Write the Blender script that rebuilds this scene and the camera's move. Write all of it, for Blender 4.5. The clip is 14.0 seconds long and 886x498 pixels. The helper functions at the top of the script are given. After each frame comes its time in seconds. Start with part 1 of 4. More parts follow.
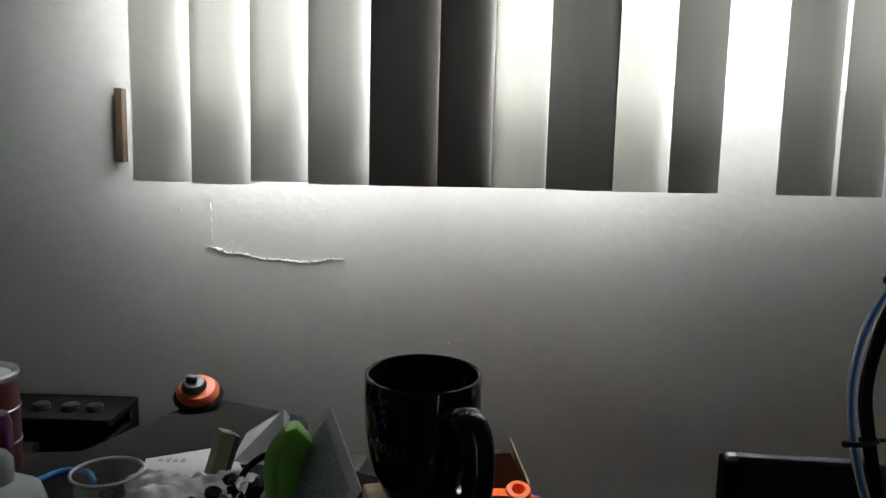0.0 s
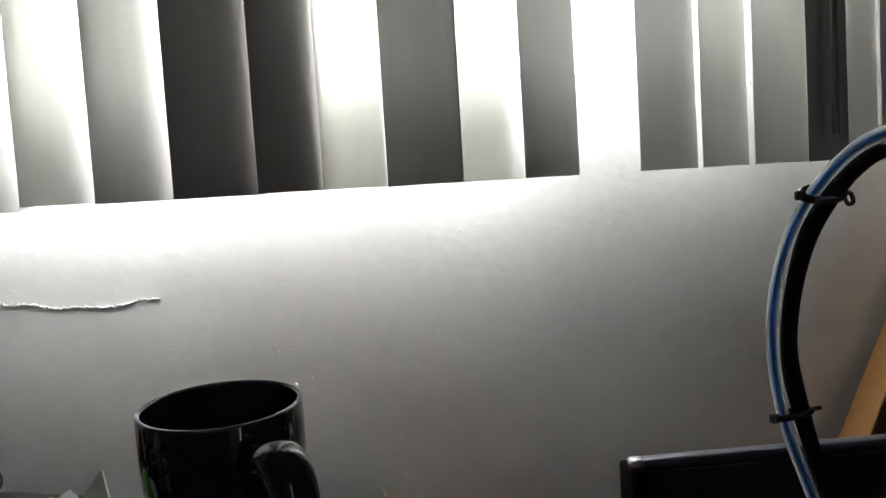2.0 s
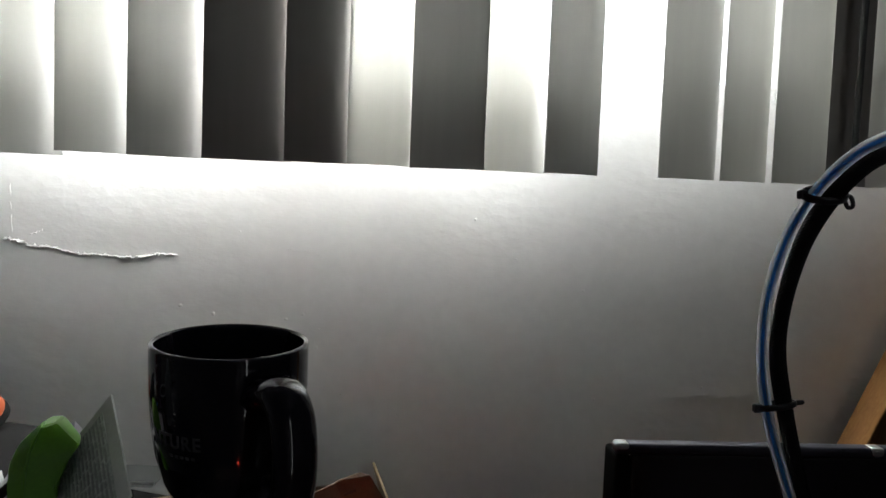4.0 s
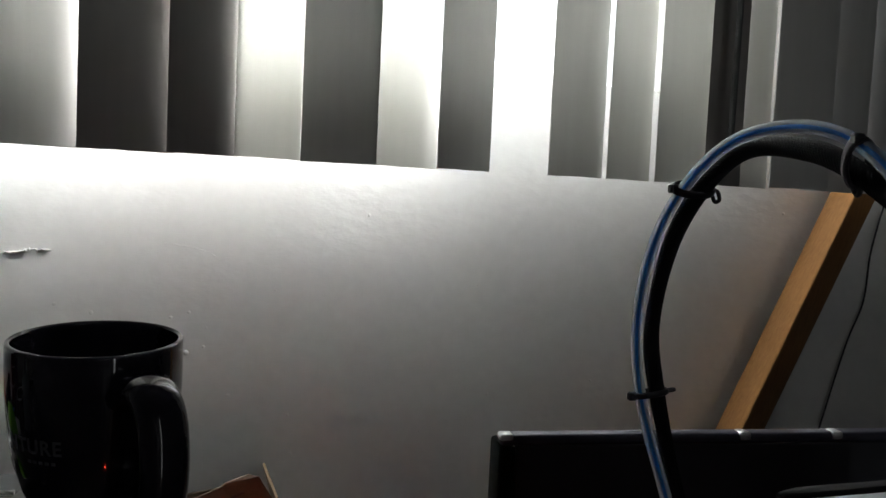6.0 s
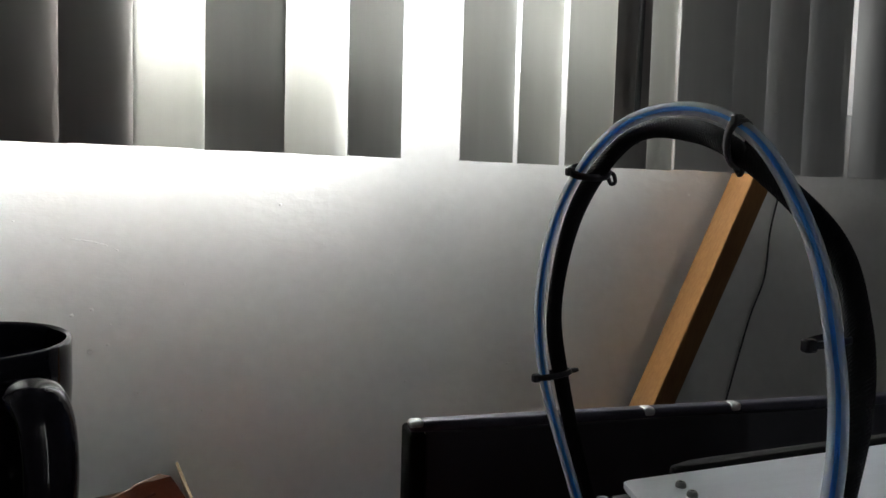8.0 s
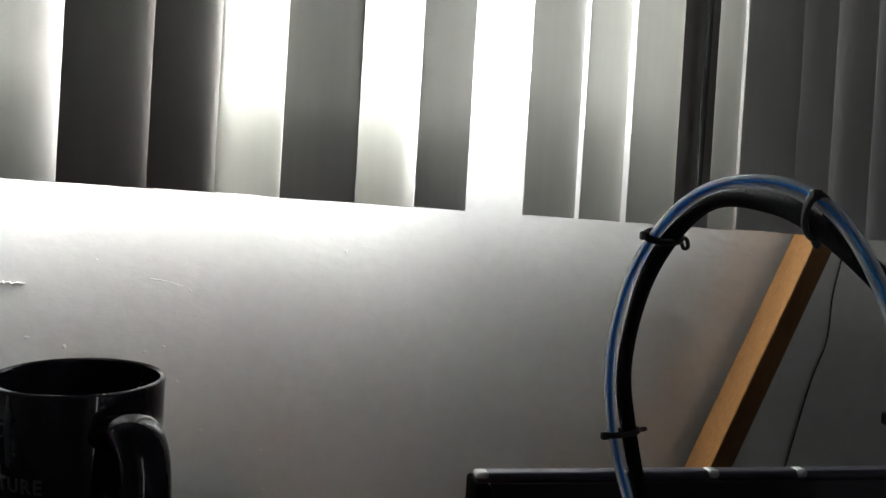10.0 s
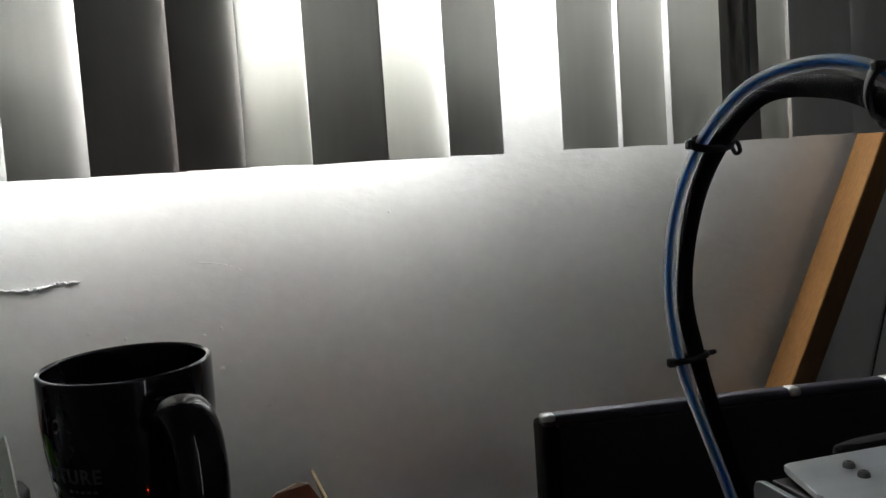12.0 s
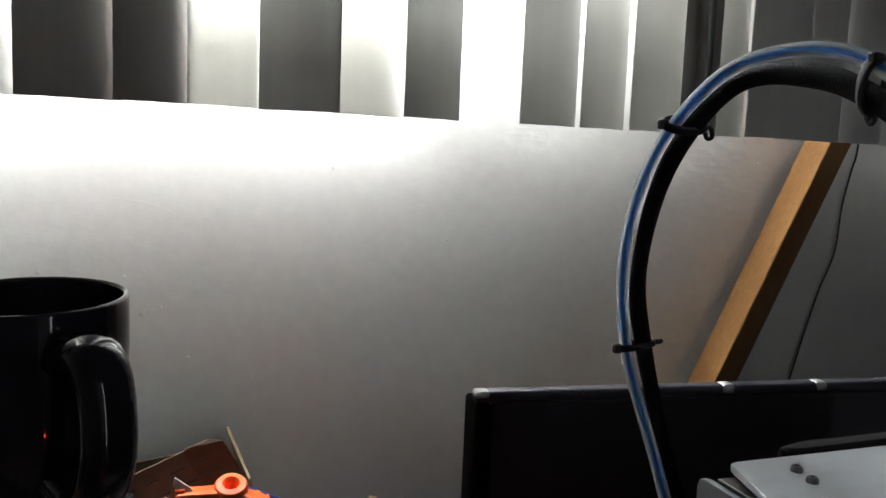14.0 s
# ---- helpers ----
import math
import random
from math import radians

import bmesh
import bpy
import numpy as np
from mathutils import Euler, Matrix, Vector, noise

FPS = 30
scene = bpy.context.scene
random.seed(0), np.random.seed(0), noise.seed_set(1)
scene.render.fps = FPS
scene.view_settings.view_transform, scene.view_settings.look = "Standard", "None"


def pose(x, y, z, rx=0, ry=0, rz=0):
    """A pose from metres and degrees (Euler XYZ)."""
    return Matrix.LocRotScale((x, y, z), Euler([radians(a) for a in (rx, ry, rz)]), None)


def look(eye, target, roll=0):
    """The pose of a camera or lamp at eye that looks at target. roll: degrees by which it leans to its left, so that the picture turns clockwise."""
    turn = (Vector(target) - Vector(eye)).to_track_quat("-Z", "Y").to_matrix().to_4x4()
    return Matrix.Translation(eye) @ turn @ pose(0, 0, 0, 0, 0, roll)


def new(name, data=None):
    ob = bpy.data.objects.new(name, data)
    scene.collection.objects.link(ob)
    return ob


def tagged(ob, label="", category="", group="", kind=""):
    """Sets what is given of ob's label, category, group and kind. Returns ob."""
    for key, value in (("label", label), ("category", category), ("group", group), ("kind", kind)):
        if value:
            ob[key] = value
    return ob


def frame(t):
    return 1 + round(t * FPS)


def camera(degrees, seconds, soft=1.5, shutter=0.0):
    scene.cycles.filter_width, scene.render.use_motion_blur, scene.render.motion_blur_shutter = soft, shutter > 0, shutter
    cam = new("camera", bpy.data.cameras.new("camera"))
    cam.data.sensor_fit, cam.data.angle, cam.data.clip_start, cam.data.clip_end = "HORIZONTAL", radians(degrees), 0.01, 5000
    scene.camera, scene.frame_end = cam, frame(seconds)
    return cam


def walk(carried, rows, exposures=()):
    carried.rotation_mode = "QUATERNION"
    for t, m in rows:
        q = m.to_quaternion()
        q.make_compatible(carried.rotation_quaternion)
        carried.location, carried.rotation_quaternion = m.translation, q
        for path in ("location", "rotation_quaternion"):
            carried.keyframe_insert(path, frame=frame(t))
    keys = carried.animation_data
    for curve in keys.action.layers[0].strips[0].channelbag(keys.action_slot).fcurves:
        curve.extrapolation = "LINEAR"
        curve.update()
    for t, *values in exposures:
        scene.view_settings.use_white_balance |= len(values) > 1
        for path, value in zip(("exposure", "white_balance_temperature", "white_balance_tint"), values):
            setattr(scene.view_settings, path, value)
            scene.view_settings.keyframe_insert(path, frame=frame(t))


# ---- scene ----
cam = camera(60.0, 14.0)
PATH = [
    (0, (-0.051, -0.004, 1.307), (-0.069, 1.977, 1.032), 1.4),
    (0.3, (-0.023, 0.012, 1.297), (-0.003, 1.98, 0.939), -0.2),
    (0.5, (-0.012, 0.024, 1.286), (0.048, 1.992, 0.94), -0.4),
    (1, (0.025, 0.081, 1.253), (0.154, 2.047, 0.906), -2.1),
    (1.3, (0.029, 0.114, 1.242), (0.228, 2.054, 0.799), -2.3),
    (1.5, (0.02, 0.133, 1.245), (0.241, 2.077, 0.828), -5.6),
    (1.8, (0.011, 0.135, 1.241), (0.195, 2.114, 1.022), -5.3),
    (2, (-0.002, 0.139, 1.234), (0.298, 2.112, 1.1), -3.6),
    (2.2, (0.002, 0.141, 1.214), (0.264, 2.113, 1.008), 0.8),
    (4.3, (-0.009, 0.116, 1.212), (0.263, 2.095, 1.108), 2.8),
    (4.5, (-0.012, 0.117, 1.211), (0.298, 2.091, 1.124), 4.2),
    (5, (0.006, 0.115, 1.212), (0.355, 2.083, 1.14), 1.6),
    (5.5, (0.004, 0.111, 1.213), (0.367, 2.077, 1.142), 1.2),
    (6, (0.008, 0.12, 1.209), (0.522, 2.049, 1.092), 2.7),
    (6.5, (0.015, 0.126, 1.207), (0.751, 1.979, 1.052), 3.4),
    (7, (0.023, 0.123, 1.208), (0.74, 1.984, 1.055), 2.0),
    (9.5, (0.015, 0.118, 1.21), (0.673, 2.003, 1.096), 2.3),
    (10, (-0.001, 0.108, 1.215), (0.58, 2.021, 1.187), 3.4),
    (10.5, (-0.005, 0.103, 1.216), (0.538, 2.028, 1.206), 2.9),
    (11, (0.003, 0.11, 1.212), (0.551, 2.033, 1.184), 2.6),
    (11.5, (-0.012, 0.122, 1.212), (0.465, 2.063, 1.134), -1.0),
    (12, (0.016, 0.128, 1.205), (0.457, 2.074, 1.068), -3.9),
    (12.5, (0.033, 0.162, 1.194), (0.542, 2.075, 0.911), -4.4),
    (13, (0.03, 0.168, 1.192), (0.623, 2.059, 0.921), -0.7),
    (13.5, (0.021, 0.164, 1.197), (0.65, 2.042, 0.918), 0.9),
    (14, (0.015, 0.155, 1.198), (0.615, 2.05, 0.982), 2.3),
]
EXPOSURES = [(0, -0.55), (0.5, -0.14), (1, 0.10), (1.5, 0.36), (2, 0.1), (4.5, -0.30), (5.5, -0.35), (6, -0.25), (6.5, 0.07), (7, 0.13), (9.5, 0.25), (10, 0.06), (10.5, -0.12), (11, -0.12), (11.5, -0.20), (12, -0.20), (12.5, 0.20), (13.5, 0.36), (14, 0.38)]
walk(cam, [(t, look(eye, target, roll)) for t, eye, target, roll in PATH], EXPOSURES)

# ---- light ----
world = bpy.data.worlds.new("sky")
scene.world = world
world.use_nodes = True
wn = world.node_tree.nodes
sky = wn.new("ShaderNodeTexSky")
sky.sky_type, sky.sun_disc = "NISHITA", False
sky.sun_elevation, sky.sun_rotation = radians(35), radians(200)
world.node_tree.links.new(sky.outputs[0], wn["Background"].inputs[0])
wn["Background"].inputs[1].default_value = 0.08


def opening_light(name, place, target, width, height, watts, tint):
    """Light that enters through an opening of that size."""
    data = bpy.data.lights.new(name, "AREA")
    data.shape, data.size, data.size_y, data.energy, data.color = "RECTANGLE", width, height, watts, tint
    ob = new(name, data)
    ob.matrix_world = look(place, target)
    return ob


DAY = (0.98, 0.997, 1.0)
opening_light("window_light", (-0.32, 1.125, 1.73), (-0.32, 0, 1.73), 0.3, 0.73, 29.5, DAY)
opening_light("window_light", (0.095, 1.125, 1.73), (0.095, 0, 1.73), 0.53, 0.73, 25.0, DAY)
opening_light("window_light", (0.53, 1.125, 1.75), (0.53, 0, 1.75), 0.22, 0.68, 1.9, DAY)
opening_light("window_light", (1.08, 1.125, 1.74), (1.08, 0, 1.74), 0.2, 0.7, 1.7, DAY)
opening_light("doorway_light", (1.033, -1.25, 1.02), (0.4, 0.5, 1.02), 0.05, 2.0, 0.9, (0.95, 0.98, 1.0))


# ---- materials ----
def material(name, color, rough=0.5, metal=0.0, vary=0.15, scale=30.0, bump=0.1, fine=400.0, coat=0.0, spec=0.5, second=None, streak=(1, 1, 1)):
    """A surface with two scales of colour variation and fine relief."""
    m = bpy.data.materials.new(name)
    m.use_nodes = True
    nt = m.node_tree
    n, l = nt.nodes, nt.links
    b = n["Principled BSDF"]
    b.inputs["Roughness"].default_value, b.inputs["Metallic"].default_value = rough, metal
    b.inputs["Coat Weight"].default_value, b.inputs["Specular IOR Level"].default_value = coat, spec
    tc = n.new("ShaderNodeTexCoord")
    mp = n.new("ShaderNodeMapping")
    mp.inputs["Scale"].default_value = streak
    l.new(tc.outputs["Object"], mp.inputs["Vector"])
    big = n.new("ShaderNodeTexNoise")
    big.inputs["Scale"].default_value, big.inputs["Detail"].default_value = scale, 6
    small = n.new("ShaderNodeTexNoise")
    small.inputs["Scale"].default_value, small.inputs["Detail"].default_value = fine, 3
    for t in (big, small):
        l.new(mp.outputs[0], t.inputs["Vector"])
    both = n.new("ShaderNodeMix")
    both.inputs[0].default_value = 0.4
    l.new(big.outputs["Fac"], both.inputs[2]), l.new(small.outputs["Fac"], both.inputs[3])
    ramp = n.new("ShaderNodeValToRGB")
    other = second or tuple(c * (1 - vary) for c in color)
    lift = color if second else tuple(min(1, c * (1 + vary * 0.5)) for c in color)
    ramp.color_ramp.elements[0].position, ramp.color_ramp.elements[1].position = 0.35, 0.65
    ramp.color_ramp.elements[0].color, ramp.color_ramp.elements[1].color = (*other, 1), (*lift, 1)
    l.new(both.outputs[0], ramp.inputs[0]), l.new(ramp.outputs[0], b.inputs["Base Color"])
    bm = n.new("ShaderNodeBump")
    bm.inputs["Strength"].default_value, bm.inputs["Distance"].default_value = bump, 0.002
    l.new(both.outputs[0], bm.inputs["Height"]), l.new(bm.outputs[0], b.inputs["Normal"])
    return m


def slat_vinyl(name, through_share, color=(0.72, 0.72, 0.7), forward=0.7):
    """Thin vinyl that lets a share of the light through."""
    m = material(name, color, 0.55, vary=0.08, scale=6, fine=90, bump=0.03, streak=(1, 1, 0.05))
    nt = m.node_tree
    n, l = nt.nodes, nt.links
    b, out = n["Principled BSDF"], n["Material Output"]
    tr = n.new("ShaderNodeBsdfTranslucent")
    tr.inputs["Color"].default_value = (0.97, 0.965, 0.90, 1)
    haze = n.new("ShaderNodeBsdfRefraction")
    haze.inputs["Color"].default_value = (0.97, 0.968, 0.93, 1)
    haze.inputs["Roughness"].default_value, haze.inputs["IOR"].default_value = 0.8, 1.3
    spread, mix = n.new("ShaderNodeMixShader"), n.new("ShaderNodeMixShader")
    spread.inputs[0].default_value = forward
    l.new(tr.outputs[0], spread.inputs[1]), l.new(haze.outputs[0], spread.inputs[2])
    mix.name, mix.inputs[0].default_value = "Mix Shader", through_share
    l.new(b.outputs[0], mix.inputs[1]), l.new(spread.outputs[0], mix.inputs[2]), l.new(mix.outputs[0], out.inputs["Surface"])
    return m


def clear_plastic(name, color=(1, 1, 1), clear=0.7, rough=0.08):
    m = material(name, color, rough, vary=0.05, bump=0.02)
    nt = m.node_tree
    n, l = nt.nodes, nt.links
    tp = n.new("ShaderNodeBsdfTransparent")
    tp.inputs["Color"].default_value = (*color, 1)
    mix = n.new("ShaderNodeMixShader")
    mix.inputs[0].default_value = clear
    l.new(n["Principled BSDF"].outputs[0], mix.inputs[1]), l.new(tp.outputs[0], mix.inputs[2])
    l.new(mix.outputs[0], n["Material Output"].inputs["Surface"])
    return m


def plaster(name):
    """Painted plaster with old filler, trowel marks and brush grain."""
    m = material(name, (0.76, 0.76, 0.75), 0.5, vary=0.06, scale=5, fine=60, bump=0.0)
    nt = m.node_tree
    n, l = nt.nodes, nt.links
    tc = n.new("ShaderNodeTexCoord")
    mp = n.new("ShaderNodeMapping")
    mp.inputs["Scale"].default_value = (0.75, 1, 1.25)
    l.new(tc.outputs["Object"], mp.inputs["Vector"])
    heights = []
    for s, d, w in ((14, 8, 0.9), (60, 6, 0.36), (210, 3, 0.11)):
        t = n.new("ShaderNodeTexNoise")
        t.inputs["Scale"].default_value, t.inputs["Detail"].default_value = s, d
        l.new(mp.outputs[0], t.inputs["Vector"])
        k = n.new("ShaderNodeMath")
        k.operation = "MULTIPLY"
        k.inputs[1].default_value = w
        l.new(t.outputs["Fac"], k.inputs[0])
        heights.append(k)
    # rough patches where old paint has come off in flakes
    flake = n.new("ShaderNodeTexVoronoi")
    flake.inputs["Scale"].default_value = 70
    l.new(mp.outputs[0], flake.inputs["Vector"])
    where = n.new("ShaderNodeTexNoise")
    where.inputs["Scale"].default_value, where.inputs["Detail"].default_value = 7, 3
    l.new(mp.outputs[0], where.inputs["Vector"])
    rng = n.new("ShaderNodeMapRange")
    rng.inputs[1].default_value, rng.inputs[2].default_value, rng.inputs[4].default_value = 0.5, 0.64, 0.27
    l.new(where.outputs["Fac"], rng.inputs[0])
    fl = n.new("ShaderNodeMath")
    fl.operation = "MULTIPLY"
    l.new(flake.outputs["Distance"], fl.inputs[0]), l.new(rng.outputs[0], fl.inputs[1])
    heights.append(fl)
    total = heights[0]
    for h in heights[1:]:
        a = n.new("ShaderNodeMath")
        l.new(total.outputs[0], a.inputs[0]), l.new(h.outputs[0], a.inputs[1])
        total = a
    bump = n.new("ShaderNodeBump")
    bump.inputs["Strength"].default_value, bump.inputs["Distance"].default_value = 0.4, 0.004
    l.new(total.outputs[0], bump.inputs["Height"]), l.new(bump.outputs[0], n["Principled BSDF"].inputs["Normal"])
    return m


def wood(name, light, dark, streak=(1, 1, 1), rough=0.55):
    return material(name, light, rough, scale=16, fine=120, bump=0.15, second=dark, streak=streak)


WALL = plaster("painted_plaster")
GLASS = clear_plastic("window_glass", (1, 1, 1), 0.9, 0.02)
GLOW = bpy.data.materials.new("sky_glow")
GLOW.use_nodes = True
GLOW.node_tree.nodes["Principled BSDF"].inputs["Base Color"].default_value = (0.8, 0.85, 0.9, 1)
GLOW.node_tree.nodes["Principled BSDF"].inputs["Emission Color"].default_value = (0.96, 0.99, 1.0, 1)
GLOW.node_tree.nodes["Principled BSDF"].inputs["Emission Strength"].default_value = 1.8
PAINT = material("wall_paint", (0.77, 0.77, 0.76), 0.5, vary=0.05, bump=0.1)
# near black, so the unseen walls throw little light back
ROOM = material("dark_room_paint", (0.095, 0.093, 0.092), 0.6, vary=0.08, scale=3, bump=0.1)
FLOOR = wood("floor_wood", (0.2, 0.13, 0.08), (0.13, 0.08, 0.05), (1, 8, 1))
# Slat tones and translucency differ to put light and shade into one vinyl.
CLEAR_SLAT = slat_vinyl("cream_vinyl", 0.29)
HALF_SLAT = slat_vinyl("half_lit_vinyl", 0.2, (0.68, 0.68, 0.67))
DIM_SLAT = slat_vinyl("dim_lit_vinyl", 0.125, (0.66, 0.66, 0.65))
SHADED_SLAT = slat_vinyl("shaded_vinyl", 0.08, (0.6, 0.59, 0.58))
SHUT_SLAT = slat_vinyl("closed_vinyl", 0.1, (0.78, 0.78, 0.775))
DARK_SLAT = slat_vinyl("dark_shade_vinyl", 0.03, (0.42, 0.4, 0.385))
CERAMIC = material("black_glaze", (0.02, 0.019, 0.028), 0.06, vary=0.2, bump=0.006, coat=0.1)
LETTERS = material("grey_print", (0.13, 0.13, 0.145), 0.5, bump=0)
PINE = wood("pine_block", (0.6, 0.44, 0.24), (0.46, 0.31, 0.15), (3, 14, 14))
BEAM = wood("pine_plank", (0.38, 0.19, 0.065), (0.27, 0.125, 0.038), (14, 14, 2))
CLEAT = wood("cleat_wood", (0.06, 0.036, 0.018), (0.035, 0.021, 0.011), (10, 10, 2))
BLACK = material("black_plastic", (0.024, 0.024, 0.029), 0.4, vary=0.3, bump=0.08)
MATT = material("charcoal_plastic", (0.014, 0.0135, 0.013), 0.8, vary=0.2, bump=0.15, scale=12, spec=0.1)
SOFT = material("black_soft", (0.016, 0.015, 0.0145), 0.75, vary=0.3, bump=0.2, spec=0.2)
SCREEN = material("screen_black", (0.05, 0.05, 0.064), 0.45, vary=0.1, bump=0.01)
EDGE = material("dark_metal_edge", (0.08, 0.08, 0.11), 0.4, 0.2, vary=0.15, bump=0.03)
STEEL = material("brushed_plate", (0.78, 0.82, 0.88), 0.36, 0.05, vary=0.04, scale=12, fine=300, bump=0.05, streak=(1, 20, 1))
# darker copy of the plate metal, shade put into the side's colour
SIDE = material("shaded_side_plate", (0.4, 0.42, 0.46), 0.42, 0.05, vary=0.08, scale=14, fine=260, bump=0.06)
CHROME = material("bright_rim_metal", (0.95, 0.95, 0.97), 0.3, 0.35, vary=0.1)
SCREW = material("screw_steel", (0.3, 0.3, 0.31), 0.35, 0.6, vary=0.2)
SLEEVE = material("braided_sleeve", (0.009, 0.009, 0.0105), 0.65, vary=0.5, bump=0.5, fine=900, spec=0.22)
CORE = slat_vinyl("blue_filament", 0.4, (0.12, 0.4, 0.85), 0.0)
CORE.node_tree.nodes["Translucent BSDF"].inputs["Color"].default_value = (0.12, 0.4, 0.82, 1)
TUBE = slat_vinyl("milky_tube", 0.5, (0.92, 0.94, 0.97), 0.0)
TUBE.node_tree.nodes["Principled BSDF"].inputs["Roughness"].default_value = 0.12
tn, tl = TUBE.node_tree.nodes, TUBE.node_tree.links
seen, both = tn.new("ShaderNodeBsdfTransparent"), tn.new("ShaderNodeMixShader")
both.inputs[0].default_value = 0.48
tl.new(tn["Material Output"].inputs["Surface"].links[0].from_socket, both.inputs[1]), tl.new(seen.outputs[0], both.inputs[2])
tl.new(both.outputs[0], tn["Material Output"].inputs["Surface"])
ORANGE = material("orange_plastic", (0.9, 0.14, 0.025), 0.45, vary=0.1, bump=0.1)
CUPORANGE = material("orange_rubber", (0.6, 0.13, 0.045), 0.5, vary=0.15, bump=0.1)
BLUE = material("blue_plastic", (0.02, 0.03, 0.16), 0.4, vary=0.15, bump=0.1)
WHITE = material("white_plastic", (0.75, 0.75, 0.74), 0.4, vary=0.08, bump=0.08)
GREY = material("grey_plastic", (0.16, 0.165, 0.17), 0.45, vary=0.1, bump=0.08)
GREEN = material("green_plastic", (0.2, 0.55, 0.035), 0.38, vary=0.12, scale=18, bump=0.08)
CARD = material("brown_card", (0.12, 0.082, 0.054), 0.8, vary=0.2, scale=10, fine=300, bump=0.15)
TAN = material("tan_card", (0.36, 0.265, 0.16), 0.8, vary=0.15, scale=14, fine=300, bump=0.15)
INK = material("dark_print", (0.06, 0.035, 0.025), 0.8, bump=0.05)
PAPER = material("white_paper", (0.6, 0.6, 0.61), 0.7, vary=0.06, bump=0.1)
SHEET = material("grey_sheet", (0.66, 0.7, 0.66), 0.5, scale=190, fine=700, bump=0.25, second=(0.26, 0.31, 0.28), streak=(1, 1, 2))
ROWS = material("sheet_print", (0.34, 0.37, 0.35), 0.6, vary=0.2, bump=0.05)
BORDER = material("sheet_border", (0.66, 0.67, 0.64), 0.5, vary=0.1, bump=0.1)
BALSA = wood("pale_block", (0.46, 0.43, 0.3), (0.36, 0.33, 0.22), (4, 4, 14))
BALSASIDE = material("grit_side", (0.2, 0.19, 0.17), 0.8, vary=0.3, fine=600, bump=0.3)
BAG = clear_plastic("milky_bag", (0.88, 0.89, 0.9), 0.12, 0.25)
CLEARCUP = clear_plastic("clear_cup", (0.9, 0.91, 0.91), 0.88, 0.05)
CANRED = material("can_red", (0.09, 0.02, 0.02), 0.35, 0.2, vary=0.2)
TIN = material("tin", (0.75, 0.75, 0.76), 0.3, 0.5, vary=0.15)
PALEBLUE = material("pale_bottle", (0.44, 0.49, 0.5), 0.4, vary=0.06)
PURPLE = material("purple_plastic", (0.1, 0.02, 0.09), 0.4, vary=0.1)
CHAIN = material("chain_metal", (0.6, 0.6, 0.58), 0.25, 0.9)
BITS = material("brown_bits", (0.2, 0.13, 0.1), 0.7, vary=0.4, scale=60)
NAVY = material("navy_cloth", (0.012, 0.013, 0.03), 0.9, vary=0.4, scale=40, bump=0.4)
DESK = wood("desk_laminate", (0.06, 0.055, 0.05), (0.04, 0.036, 0.033), (2, 14, 14), 0.5)


# ---- building helpers ----
def part(name, bm, mat, parent=None, label="", smooth=False):
    """Links a bmesh as one mesh object, under a thing or a part."""
    me = bpy.data.meshes.new(name)
    bmesh.ops.recalc_face_normals(bm, faces=bm.faces)
    bm.to_mesh(me)
    bm.free()
    me.materials.append(mat)
    if smooth:
        me.shade_smooth()
        me.set_sharp_from_angle(angle=radians(38))
    ob = new(name, me)
    if parent:
        ob.parent = parent
    if label:
        tagged(ob, label)
    return ob


def thing(name, place, label, category, group="", kind="", turn=0.0, tilt=0.0, lean=0.0):
    """An Empty at a thing's base."""
    ob = new(name)
    ob.matrix_world = pose(*place, tilt, lean, turn)
    return tagged(ob, label, category, group, kind)


def box(lo, hi, bevel=0.0, m=None, seg=2):
    bm = bmesh.new()
    bmesh.ops.create_cube(bm, size=1)
    for v in bm.verts:
        v.co = Vector([lo[i] + (v.co[i] + 0.5) * (hi[i] - lo[i]) for i in range(3)])
    if bevel:
        bmesh.ops.bevel(bm, geom=bm.edges[:], offset=bevel, segments=seg, affect="EDGES", profile=0.5)
    if m:
        bm.transform(m)
    return bm


def joined(*bms):
    out = bms[0]
    for b in bms[1:]:
        me = bpy.data.meshes.new("joined")
        b.to_mesh(me)
        b.free()
        out.from_mesh(me)
        bpy.data.meshes.remove(me)
    return out


def prism(points, z0, z1, bevel=0.0, m=None, seg=2):
    """A straight prism over a flat outline."""
    bm = bmesh.new()
    low = [bm.verts.new((x, y, z0)) for x, y in points]
    high = [bm.verts.new((x, y, z1)) for x, y in points]
    n = len(points)
    bm.faces.new(low[::-1]), bm.faces.new(high)
    for i in range(n):
        bm.faces.new((low[i], low[(i + 1) % n], high[(i + 1) % n], high[i]))
    if bevel:
        bmesh.ops.bevel(bm, geom=bm.edges[:], offset=bevel, segments=seg, affect="EDGES", profile=0.5)
    if m:
        bm.transform(m)
    return bm


def lathe(profile, steps=48, m=None):
    """A turned body from (radius, height) pairs."""
    bm = bmesh.new()
    rings = []
    for r, z in profile:
        if r < 1e-6:
            rings.append([bm.verts.new((0, 0, z))])
        else:
            rings.append([bm.verts.new((r * math.cos(math.tau * i / steps), r * math.sin(math.tau * i / steps), z)) for i in range(steps)])
    for a, b in zip(rings, rings[1:]):
        for i in range(steps):
            j = (i + 1) % steps
            if len(a) == 1 and len(b) > 1:
                bm.faces.new((a[0], b[i], b[j]))
            elif len(b) == 1 and len(a) > 1:
                bm.faces.new((a[i], a[j], b[0]))
            elif len(a) > 1:
                bm.faces.new((a[i], a[j], b[j], b[i]))
    if m:
        bm.transform(m)
    return bm


